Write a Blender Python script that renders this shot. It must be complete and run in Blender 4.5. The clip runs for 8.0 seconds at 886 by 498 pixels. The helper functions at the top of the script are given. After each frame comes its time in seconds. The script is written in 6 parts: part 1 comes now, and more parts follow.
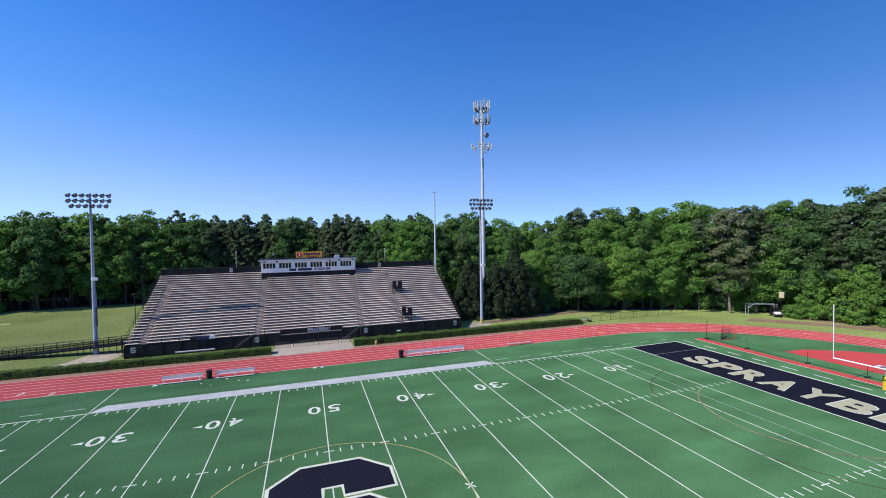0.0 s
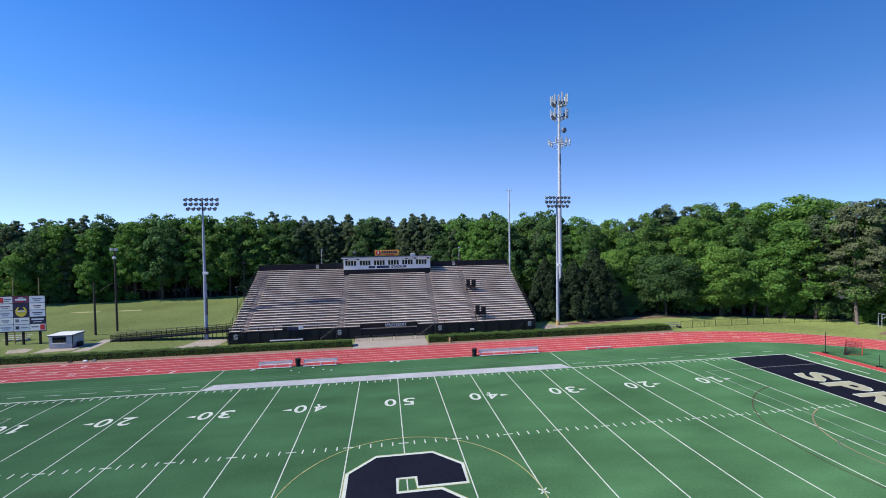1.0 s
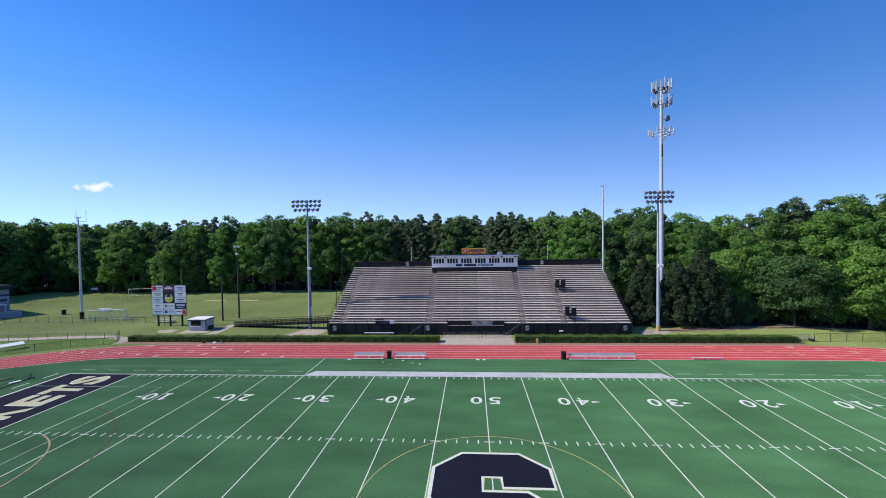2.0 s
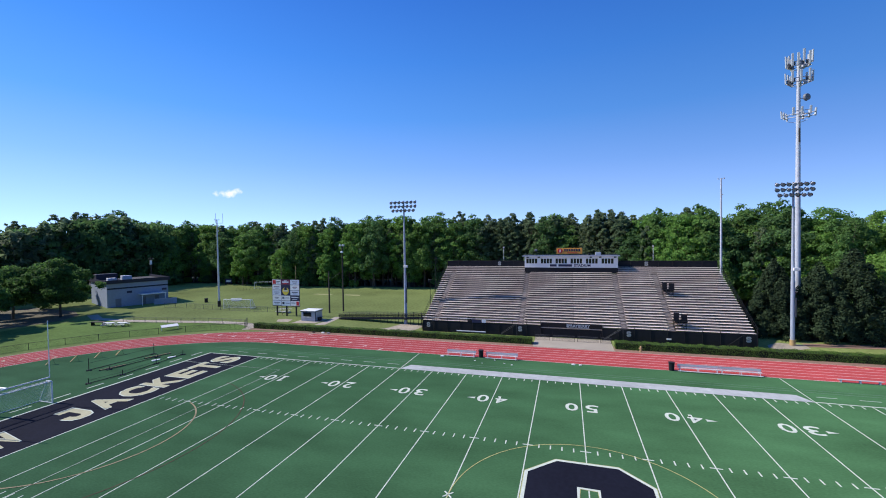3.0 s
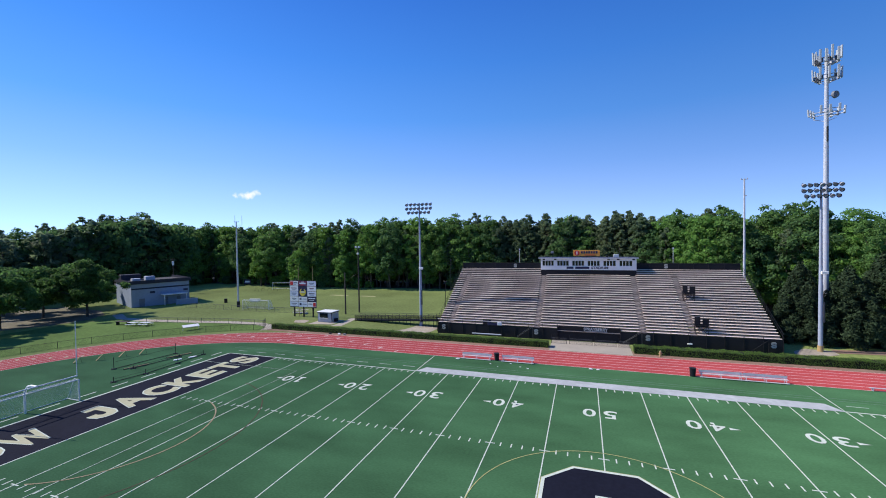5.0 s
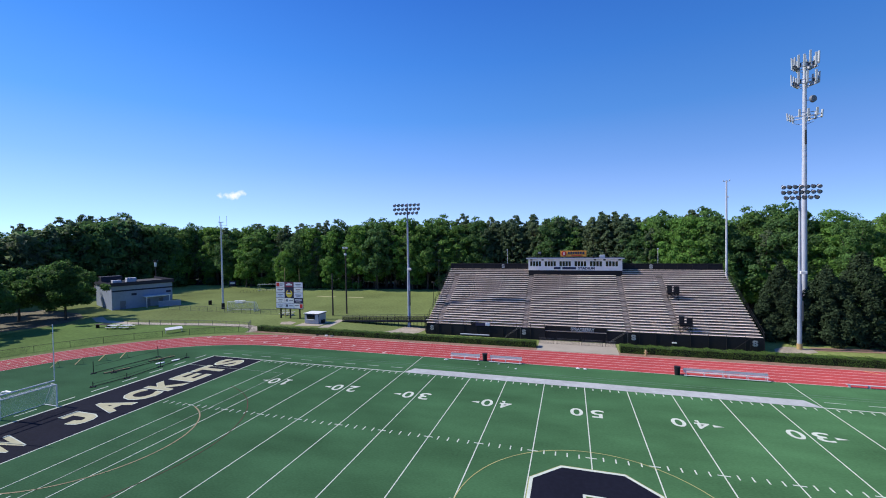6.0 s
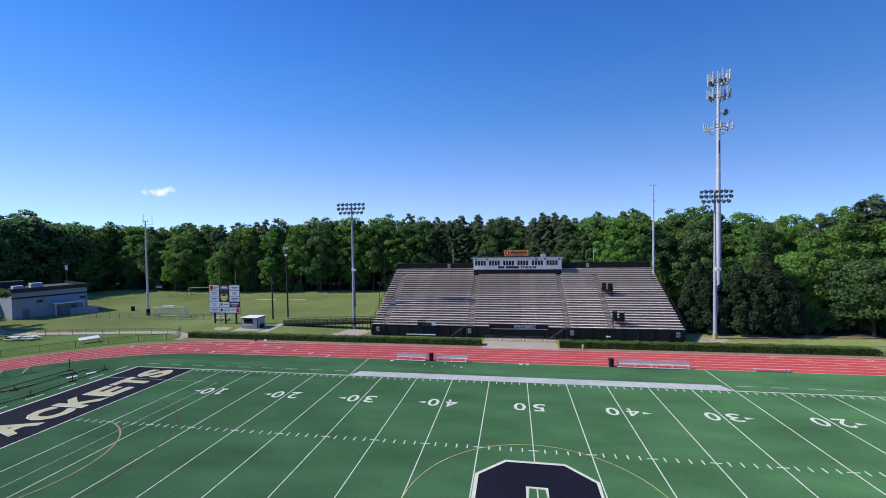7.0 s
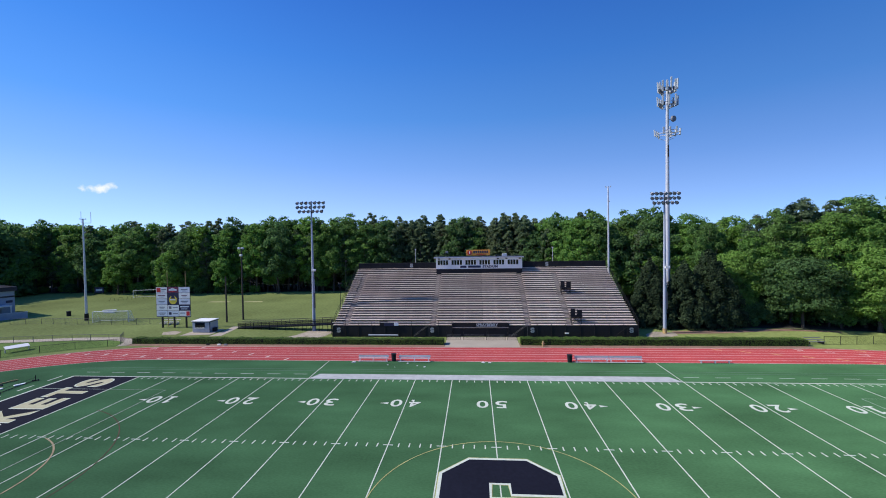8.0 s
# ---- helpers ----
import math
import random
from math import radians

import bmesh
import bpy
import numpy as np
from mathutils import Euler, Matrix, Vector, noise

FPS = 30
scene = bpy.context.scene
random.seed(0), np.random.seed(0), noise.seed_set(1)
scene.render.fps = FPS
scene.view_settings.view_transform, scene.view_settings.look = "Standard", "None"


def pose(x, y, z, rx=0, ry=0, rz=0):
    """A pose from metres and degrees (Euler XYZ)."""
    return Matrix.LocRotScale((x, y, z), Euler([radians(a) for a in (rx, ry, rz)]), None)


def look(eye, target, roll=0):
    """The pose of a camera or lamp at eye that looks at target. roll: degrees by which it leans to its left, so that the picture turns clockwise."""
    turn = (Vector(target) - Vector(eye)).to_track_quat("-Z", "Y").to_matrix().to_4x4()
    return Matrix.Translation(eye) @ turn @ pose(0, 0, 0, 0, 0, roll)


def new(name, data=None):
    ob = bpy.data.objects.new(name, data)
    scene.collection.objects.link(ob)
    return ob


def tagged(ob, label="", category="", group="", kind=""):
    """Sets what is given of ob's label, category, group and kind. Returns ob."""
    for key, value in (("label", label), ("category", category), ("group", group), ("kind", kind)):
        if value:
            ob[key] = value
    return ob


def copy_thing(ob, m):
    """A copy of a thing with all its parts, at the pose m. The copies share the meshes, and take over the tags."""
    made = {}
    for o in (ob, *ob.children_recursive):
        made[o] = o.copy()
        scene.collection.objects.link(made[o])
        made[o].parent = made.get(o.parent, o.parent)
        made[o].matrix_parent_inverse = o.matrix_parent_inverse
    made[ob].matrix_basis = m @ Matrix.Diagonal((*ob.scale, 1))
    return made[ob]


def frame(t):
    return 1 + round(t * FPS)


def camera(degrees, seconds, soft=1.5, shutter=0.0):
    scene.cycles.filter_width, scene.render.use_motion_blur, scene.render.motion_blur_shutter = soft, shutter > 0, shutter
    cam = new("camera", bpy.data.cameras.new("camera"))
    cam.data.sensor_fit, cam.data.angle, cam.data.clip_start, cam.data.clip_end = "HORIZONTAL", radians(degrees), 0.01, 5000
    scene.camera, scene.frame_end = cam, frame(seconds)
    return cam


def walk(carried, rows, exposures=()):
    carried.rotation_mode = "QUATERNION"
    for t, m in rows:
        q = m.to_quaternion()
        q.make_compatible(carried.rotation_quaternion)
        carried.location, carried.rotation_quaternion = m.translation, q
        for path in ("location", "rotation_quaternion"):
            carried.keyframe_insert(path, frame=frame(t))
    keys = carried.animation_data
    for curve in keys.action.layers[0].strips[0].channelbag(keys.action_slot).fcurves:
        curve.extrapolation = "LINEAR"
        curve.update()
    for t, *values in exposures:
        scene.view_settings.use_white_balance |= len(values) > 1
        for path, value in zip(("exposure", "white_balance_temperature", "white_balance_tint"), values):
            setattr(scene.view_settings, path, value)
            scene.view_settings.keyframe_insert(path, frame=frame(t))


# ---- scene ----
# ---- camera: a drone that hovers over the near sideline and pans ----
cam = camera(94.3, 8.0, soft=1.0)


def aim(x, y, z, yaw, pitch, roll):
    return pose(x, y, z, 90 + pitch, 0, yaw) @ pose(0, 0, 0, 0, 0, roll)


walk(cam, [
    (0.0, aim(-1.37, -26.30, 17.29, -18.41, -1.51, -0.93)),
    (0.5, aim(-1.28, -26.33, 17.29, -14.12, -1.46, -0.91)),
    (1.0, aim(-1.24, -26.32, 17.29, -8.04, -1.50, -0.92)),
    (1.2, aim(-1.24, -26.31, 17.29, -5.60, -1.52, -0.92)),
    (2.3, aim(-1.20, -26.22, 17.29, 7.90, -1.60, -0.92)),
    (2.5, aim(-1.22, -26.22, 17.29, 10.64, -1.58, -0.92)),
    (3.0, aim(-1.30, -26.24, 17.32, 16.80, -1.44, -0.91)),
    (3.2, aim(-1.30, -26.23, 17.34, 17.45, -1.38, -0.91)),
    (3.5, aim(-1.30, -26.22, 17.38, 17.82, -1.35, -0.91)),
    (4.0, aim(-1.33, -26.22, 17.48, 18.14, -1.37, -0.89)),
    (4.5, aim(-1.36, -26.19, 17.54, 18.37, -1.37, -0.90)),
    (5.4, aim(-1.40, -26.14, 17.54, 19.15, -1.24, -0.90)),
    (5.8, aim(-1.42, -26.12, 17.54, 18.84, -1.21, -0.90)),
    (6.0, aim(-1.43, -26.11, 17.54, 17.22, -1.21, -0.93)),
    (6.5, aim(-1.42, -26.06, 17.56, 12.81, -1.28, -0.97)),
    (7.0, aim(-1.42, -26.01, 17.56, 9.73, -1.34, -0.99)),
    (7.5, aim(-1.47, -25.95, 17.54, 7.73, -1.44, -0.99)),
    (8.0, aim(-1.53, -25.85, 17.46, 4.45, -1.43, -0.95)),
], exposures=[(0, 0.47), (4.5, 0.45), (6.5, 0.41), (8, 0.35)])

# ---- daylight: morning sun from the -x side, clear sky ----
SUN_UP, SUN_TURN = 42.0, -96.8
world = bpy.data.worlds.new("world")
scene.world = world
world.use_nodes = True
wn = world.node_tree.nodes
sky = wn.new("ShaderNodeTexSky")
sky.sky_type, sky.sun_disc = "NISHITA", False
sky.sun_elevation, sky.sun_rotation = radians(SUN_UP), radians(SUN_TURN)
sky.air_density, sky.dust_density, sky.ozone_density = 0.4, 0.0, 3.5
deep = wn.new("ShaderNodeHueSaturation")
deep.inputs["Saturation"].default_value = 1.1
world.node_tree.links.new(sky.outputs[0], deep.inputs["Color"])
tint = wn.new("ShaderNodeMix")
tint.data_type, tint.blend_type = "RGBA", "MULTIPLY"
tint.inputs[0].default_value = 1.0
tint.inputs[7].default_value = (0.46, 0.84, 1.20, 1)
world.node_tree.links.new(deep.outputs[0], tint.inputs[6])
wl = world.node_tree.links
wl.new(tint.outputs[2], wn["Background"].inputs["Color"])
wn["Background"].inputs["Strength"].default_value = 0.185
# clear-day gradient from the pale horizon to the deep blue overhead
way, height, blue, clear_sky, both = (wn.new("ShaderNode" + k) for k in ("TexCoord", "SeparateXYZ", "ValToRGB", "Background", "MixShader"))
wl.new(way.outputs["Generated"], height.inputs[0])
wl.new(height.outputs["Z"], blue.inputs[0])
stops = ((0.0, (0.48, 0.55, 0.67)), (0.07, (0.36, 0.47, 0.68)), (0.17, (0.20, 0.35, 0.67)), (0.275, (0.092, 0.265, 0.645)),
         (0.39, (0.050, 0.20, 0.61)), (0.5, (0.032, 0.145, 0.54)), (1.0, (0.025, 0.09, 0.40)))
for k, (at, colour) in enumerate(stops):
    knob = blue.color_ramp.elements[k] if k < 1 else blue.color_ramp.elements.new(at) if k < 6 else blue.color_ramp.elements[-1]
    knob.position, knob.color = at, (*colour, 1)
wl.new(blue.outputs["Color"], clear_sky.inputs["Color"])
# the clear sky is a little brighter towards the sun
sunward = wn.new("ShaderNodeMath")
sunward.operation = "MULTIPLY_ADD"
sunward.inputs[1].default_value, sunward.inputs[2].default_value = -0.37, 0.95
wl.new(height.outputs["X"], sunward.inputs[0])
wl.new(sunward.outputs[0], clear_sky.inputs["Strength"])
both.inputs[0].default_value = 0.68
wl.new(wn["Background"].outputs[0], both.inputs[1])
wl.new(clear_sky.outputs[0], both.inputs[2])
wl.new(both.outputs[0], wn["World Output"].inputs["Surface"])
lamp = bpy.data.lights.new("sun", "SUN")
lamp.energy, lamp.angle, lamp.color = 4.0, radians(0.53), (1.0, 0.945, 0.865)
a, e = radians(SUN_TURN), radians(SUN_UP)
to_sun = Vector((math.sin(a) * math.cos(e), math.cos(a) * math.cos(e), math.sin(e)))
new("sun", lamp).matrix_world = look(to_sun * 300, (0, 0, 0))

# ---- materials ----


def surface(name, color, rough=0.7, metal=0.0, fine=(8.0, 0.12), coarse=(0.5, 0.12), bump=0.0, island=0.0, each=0.0, spec=0.4, trans=0.0, stretch=(1, 1, 1), matt=0.0, alt=None):
    """A procedural surface: noise at two scales, and variation from piece to piece."""
    m = bpy.data.materials.new(name)
    m.use_nodes = True
    n, l = m.node_tree.nodes, m.node_tree.links
    b = n["Principled BSDF"]
    b.inputs["Roughness"].default_value, b.inputs["Metallic"].default_value = rough, metal
    b.inputs["Specular IOR Level"].default_value = spec
    b.inputs["Diffuse Roughness"].default_value = matt
    at = n.new("ShaderNodeTexCoord")
    mapped = n.new("ShaderNodeMapping")
    mapped.inputs["Scale"].default_value = stretch
    l.new(at.outputs["Object"], mapped.inputs["Vector"])
    value = None

    def add(socket, amount):
        nonlocal value
        s = n.new("ShaderNodeMath")
        s.operation = "MULTIPLY_ADD"
        l.new(socket, s.inputs[0])
        s.inputs[1].default_value = 2 * amount
        if value is None:
            s.inputs[2].default_value = 1 - amount
        else:
            off = n.new("ShaderNodeMath")
            off.operation = "SUBTRACT"
            l.new(value, off.inputs[0])
            off.inputs[1].default_value = amount
            l.new(off.outputs[0], s.inputs[2])
        value = s.outputs[0]

    noises = []
    for scale, amount in (fine, coarse):
        tex = n.new("ShaderNodeTexNoise")
        tex.inputs["Scale"].default_value, tex.inputs["Detail"].default_value = scale, 4
        l.new(mapped.outputs[0], tex.inputs["Vector"])
        noises.append(tex)
        add(tex.outputs["Fac"], amount * 1.6)
    if island:
        geo = n.new("ShaderNodeNewGeometry")
        add(geo.outputs["Random Per Island"], island)
    if each:
        info = n.new("ShaderNodeObjectInfo")
        add(info.outputs["Random"], each)
    tint = n.new("ShaderNodeVectorMath")
    tint.operation = "SCALE"
    tint.inputs[0].default_value = color
    l.new(value, tint.inputs["Scale"])
    if alt:
        kind = n.new("ShaderNodeObjectInfo")
        two = n.new("ShaderNodeMix")
        two.data_type = "RGBA"
        two.inputs[6].default_value, two.inputs[7].default_value = (*color, 1), (*alt, 1)
        l.new(kind.outputs["Random"], two.inputs[0])
        l.new(two.outputs[2], tint.inputs[0])
    l.new(tint.outputs[0], b.inputs["Base Color"])
    if bump:
        bm = n.new("ShaderNodeBump")
        bm.inputs["Strength"].default_value, bm.inputs["Distance"].default_value = bump, 0.02
        l.new(noises[0].outputs["Fac"], bm.inputs["Height"])
        l.new(bm.outputs[0], b.inputs["Normal"])
    if trans:
        t = n.new("ShaderNodeBsdfTranslucent")
        l.new(tint.outputs[0], t.inputs["Color"])
        mix = n.new("ShaderNodeMixShader")
        mix.inputs[0].default_value = trans
        l.new(b.outputs[0], mix.inputs[1])
        l.new(t.outputs[0], mix.inputs[2])
        l.new(mix.outputs[0], n["Material Output"].inputs["Surface"])
    return m


turf_mat = surface("artificial turf", (0.061, 0.147, 0.063), 0.9, fine=(7.0, 0.20), coarse=(0.17, 0.36), bump=0.5, spec=0.03, stretch=(0.6, 1.4, 1), matt=0.6)
grass_mat = surface("mown grass", (0.192, 0.233, 0.074), 0.9, fine=(1.6, 0.28), coarse=(0.06, 0.34), bump=0.4, spec=0.05, matt=0.5)
lawn_mat = surface("watered lawn grass", (0.108, 0.172, 0.046), 0.9, fine=(1.6, 0.26), coarse=(0.10, 0.30), bump=0.4, spec=0.05, matt=0.2)
track_mat = surface("red running track", (0.43, 0.064, 0.064), 0.85, fine=(5.0, 0.10), coarse=(0.2, 0.14), bump=0.3, spec=0.12, matt=0.5)
apron_mat = surface("red apron", (0.41, 0.058, 0.056), 0.85, fine=(5.0, 0.1), coarse=(0.2, 0.14), spec=0.12, matt=0.5)
white_paint = surface("white line paint", (0.56, 0.60, 0.50), 0.85, fine=(4.0, 0.16), coarse=(0.4, 0.12), spec=0.05, matt=0.15)
lane_paint = surface("white lane paint", (0.70, 0.66, 0.62), 0.8, fine=(4.0, 0.12), coarse=(0.4, 0.12), spec=0.1)
gold_paint = surface("yellow lane paint", (0.68, 0.52, 0.20), 0.8, fine=(4.0, 0.12), coarse=(0.4, 0.12), spec=0.1)
band_paint = surface("trodden white band paint", (0.42, 0.43, 0.42), 0.85, fine=(1.5, 0.18), coarse=(0.3, 0.16), spec=0.05, matt=0.15)
faint_paint = surface("worn white paint", (0.38, 0.44, 0.36), 0.8, fine=(2.0, 0.3), coarse=(0.3, 0.2), spec=0.05)
yellow_paint = surface("yellow line paint", (0.40, 0.39, 0.16), 0.8, fine=(2.0, 0.25), coarse=(0.3, 0.2), spec=0.05)
orange_paint = surface("worn red-brown line paint", (0.095, 0.062, 0.045), 0.8, fine=(1.0, 0.3), coarse=(0.2, 0.3), spec=0.05)
navy_paint = surface("navy turf", (0.012, 0.013, 0.022), 0.85, fine=(3.0, 0.2), coarse=(0.2, 0.22), spec=0.05)
cream_paint = surface("cream turf letters", (0.42, 0.40, 0.26), 0.85, fine=(3.0, 0.12), coarse=(0.3, 0.1), spec=0.05)
concrete_mat = surface("pale concrete", (0.37, 0.32, 0.25), 0.85, fine=(4.0, 0.12), coarse=(0.3, 0.15), bump=0.2)
worn_mat = surface("dry worn grass", (0.30, 0.30, 0.13), 0.95, fine=(1.2, 0.3), coarse=(0.25, 0.3))
# leaf litter, coloured near black to include the shade under the trees
mulch_mat = surface("leaf mulch with shade in its colour", (0.035, 0.034, 0.028), 0.95, fine=(1.2, 0.4), coarse=(0.25, 0.5), bump=0.6)
dry_mat = surface("pale dry earth", (0.34, 0.29, 0.22), 0.95, fine=(2.0, 0.3), coarse=(0.4, 0.25), bump=0.5)
earth_mat = surface("worn bare earth", (0.13, 0.115, 0.075), 0.95, fine=(1.2, 0.4), coarse=(0.25, 0.45), bump=0.6)
soil_mat = surface("mulch and bare soil", (0.25, 0.155, 0.105), 0.95, fine=(3.0, 0.35), coarse=(0.3, 0.2), bump=0.6)
old_seat = surface("darkly weathered aluminium seat", (0.68, 0.55, 0.45), 0.65, 0.0, fine=(0.7, 0.16), coarse=(0.12, 0.2), each=0.10)
# both footboard colours are darkened to stand in for shadow below the seats
old_foot = surface("darkly weathered footboard with painted shade", (0.33, 0.26, 0.215), 0.7, 0.0, fine=(0.7, 0.16), coarse=(0.12, 0.2), each=0.10)
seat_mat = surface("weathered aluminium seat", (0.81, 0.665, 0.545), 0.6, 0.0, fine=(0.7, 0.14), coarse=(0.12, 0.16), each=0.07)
foot_mat = surface("weathered aluminium footboard with painted shade", (0.40, 0.315, 0.255), 0.7, 0.0, fine=(0.7, 0.16), coarse=(0.12, 0.2), each=0.08)
fence_mat = surface("dull galvanised wire", (0.10, 0.10, 0.10), 0.7, fine=(2.0, 0.1), coarse=(0.3, 0.1))
step_mat = surface("worn grey-brown step", (0.25, 0.205, 0.18), 0.8, fine=(1.0, 0.2), coarse=(0.2, 0.2))
ring_paint = surface("faint worn ring paint", (0.13, 0.20, 0.14), 0.85, fine=(2.0, 0.3), coarse=(0.3, 0.2), spec=0.05)
tan_paint = surface("worn orange-tan line paint", (0.29, 0.24, 0.15), 0.8, fine=(1.0, 0.3), coarse=(0.2, 0.3), spec=0.05)
galv_mat = surface("galvanised steel", (0.47, 0.49, 0.54), 0.55, 0.05, fine=(1.5, 0.1), coarse=(0.3, 0.1))
alu_mat = surface("bright aluminium", (0.62, 0.575, 0.57), 0.5, 0.1, fine=(2.0, 0.08), coarse=(0.4, 0.08))
black_mat = surface("black vinyl windscreen", (0.010, 0.010, 0.013), 0.7, fine=(2.0, 0.2), coarse=(0.4, 0.2), spec=0.3)
steel_dark = surface("black painted steel", (0.012, 0.012, 0.014), 0.6, fine=(3.0, 0.15), coarse=(0.4, 0.15), spec=0.3)
wall_white = surface("white painted panel", (0.70, 0.70, 0.70), 0.6, fine=(2.0, 0.05), coarse=(0.3, 0.07))
sign_white = surface("white sign enamel", (0.75, 0.75, 0.73), 0.5, fine=(2.0, 0.05), coarse=(0.4, 0.05))
sign_navy = surface("navy sign enamel", (0.02, 0.022, 0.06), 0.5, fine=(2.0, 0.05), coarse=(0.4, 0.05))
sign_yellow = surface("yellow sign enamel", (0.70, 0.55, 0.06), 0.5, fine=(2.0, 0.05), coarse=(0.4, 0.05))
sign_orange = surface("orange sign enamel", (0.72, 0.30, 0.05), 0.5, fine=(2.0, 0.05), coarse=(0.4, 0.05))
sign_red = surface("red sign enamel", (0.55, 0.03, 0.03), 0.5, fine=(2.0, 0.05), coarse=(0.4, 0.05))
sign_maroon = surface("dull maroon sign enamel", (0.16, 0.035, 0.075), 0.5, fine=(2.0, 0.05), coarse=(0.4, 0.05))
cream_board = surface("weathered cream board", (0.62, 0.52, 0.34), 0.7, fine=(3.0, 0.2), coarse=(0.8, 0.15))
sign_pale = surface("pale blue sign enamel", (0.62, 0.66, 0.72), 0.5, fine=(2.0, 0.05), coarse=(0.4, 0.05))
sign_grey = surface("grey lettering", (0.16, 0.17, 0.20), 0.6, fine=(2.0, 0.05), coarse=(0.4, 0.05))
clap_mat = surface("grey-white clapboard", (0.42, 0.43, 0.46), 0.7, fine=(2.0, 0.1), coarse=(0.4, 0.1))
block_mat = surface("pale painted blockwork", (0.25, 0.30, 0.39), 0.8, fine=(2.0, 0.08), coarse=(0.25, 0.12), bump=0.2)
roof_mat = surface("dark roofing", (0.045, 0.043, 0.05), 0.8, fine=(2.0, 0.2), coarse=(0.3, 0.2))
navy_trim = surface("navy painted trim", (0.015, 0.017, 0.035), 0.6, fine=(2.0, 0.1), coarse=(0.3, 0.1))
timber_mat = surface("creosoted timber", (0.05, 0.04, 0.035), 0.85, fine=(3.0, 0.2), coarse=(0.3, 0.2), stretch=(4, 4, 0.4))
bark_mat = surface("grey-brown bark", (0.085, 0.068, 0.052), 0.95, fine=(3.0, 0.3), coarse=(0.4, 0.25), bump=0.7, stretch=(3, 3, 0.6))
orange_steel = surface("orange painted steel", (0.60, 0.10, 0.03), 0.5, fine=(2.0, 0.1), coarse=(0.3, 0.1))
tan_mat = surface("tan painted iron", (0.42, 0.29, 0.13), 0.6, fine=(6.0, 0.15), coarse=(1.0, 0.1))
pad_yellow = surface("yellow vinyl pad", (0.62, 0.40, 0.03), 0.5, fine=(3.0, 0.1), coarse=(0.5, 0.1))
net_mat = surface("pale netting cord", (0.5, 0.55, 0.58), 0.8, fine=(2.0, 0.1), coarse=(0.4, 0.1))
lens_mat = surface("lamp glass", (0.32, 0.34, 0.37), 0.15, 0.0, fine=(2.0, 0.1), coarse=(0.4, 0.1))
glass_mat = surface("dark window glass", (0.012, 0.015, 0.02), 0.08, fine=(1.0, 0.05), coarse=(0.3, 0.05), spec=0.6)
pole_mat = surface("blue-grey weathered galvanised steel", (0.34, 0.38, 0.46), 0.6, 0.05, fine=(1.5, 0.12), coarse=(0.3, 0.15))
housing_mat = surface("dark blue-grey lamp housing", (0.055, 0.062, 0.075), 0.45, fine=(2.0, 0.1), coarse=(0.4, 0.1))
antenna_mat = surface("pale antenna plastic", (0.42, 0.45, 0.47), 0.5, fine=(2.0, 0.06), coarse=(0.4, 0.06))
plaque_mat = surface("weathered grey-white board", (0.30, 0.31, 0.31), 0.7, fine=(6.0, 0.3), coarse=(1.5, 0.25))
leaf_mid = surface("broad leaves", (0.128, 0.245, 0.066), 0.7, fine=(0.35, 0.25), coarse=(0.08, 0.2), island=0.4, spec=0.2, trans=0.5, alt=(0.165, 0.290, 0.070))
leaf_bright = surface("young broad leaves", (0.150, 0.300, 0.064), 0.7, fine=(0.35, 0.22), coarse=(0.08, 0.2), island=0.35, spec=0.2, trans=0.5, alt=(0.190, 0.335, 0.068))
leaf_pine = surface("pine needles", (0.142, 0.206, 0.106), 0.7, fine=(0.35, 0.25), coarse=(0.08, 0.2), island=0.4, spec=0.2, trans=0.56, alt=(0.180, 0.235, 0.122))
leaf_shade = surface("dark shade tree leaves", (0.110, 0.208, 0.070), 0.7, fine=(0.35, 0.25), coarse=(0.08, 0.2), island=0.35, each=0.15, spec=0.2, trans=0.54)
leaf_lawn = surface("shade tree leaves", (0.100, 0.195, 0.052), 0.7, fine=(0.35, 0.25), coarse=(0.08, 0.2), island=0.35, each=0.1, spec=0.2, trans=0.6)
leaf_dark = surface("dark evergreen leaves", (0.036, 0.058, 0.027), 0.8, fine=(0.5, 0.25), coarse=(0.1, 0.2), island=0.45, each=0.1, spec=0.12, trans=0.15)
leaf_hedge = surface("clipped hedge leaves", (0.085, 0.150, 0.028), 0.7, fine=(1.5, 0.2), coarse=(0.2, 0.2), island=0.35, spec=0.15, trans=0.1)
hedge_core = surface("shade-dark hedge twigs", (0.012, 0.02, 0.007), 0.95, fine=(3.0, 0.3), coarse=(0.4, 0.2))
dead_bark = surface("pale grey bark", (0.17, 0.14, 0.12), 0.95, fine=(3.0, 0.3), coarse=(0.4, 0.25), bump=0.6, stretch=(3, 3, 0.6))
dead_mat = surface("brownish pine needles", (0.120, 0.145, 0.065), 0.9, fine=(0.5, 0.25), coarse=(0.1, 0.2), island=0.3)

# ---- building helpers ----


def part(name, bm, material, parent=None, label="", at=None):
    """Links a bmesh as one mesh object under a thing or part."""
    me = bpy.data.meshes.new(name)
    bm.to_mesh(me)
    bm.free()
    me.materials.append(material)
    return shared(name, me, parent, label, at)


def shared(name, me, parent=None, label="", at=None):
    ob = new(name, me)
    ob.parent = parent
    if at is not None:
        ob.matrix_local = at
    if label:
        tagged(ob, label)
    return ob


def raw(name, verts, faces, material, parent=None, label="", at=None, smooth=False):
    me = bpy.data.meshes.new(name)
    me.from_pydata(verts, [], faces)
    me.materials.append(material)
    if smooth:
        me.shade_smooth()
    me.update()
    return shared(name, me, parent, label, at)


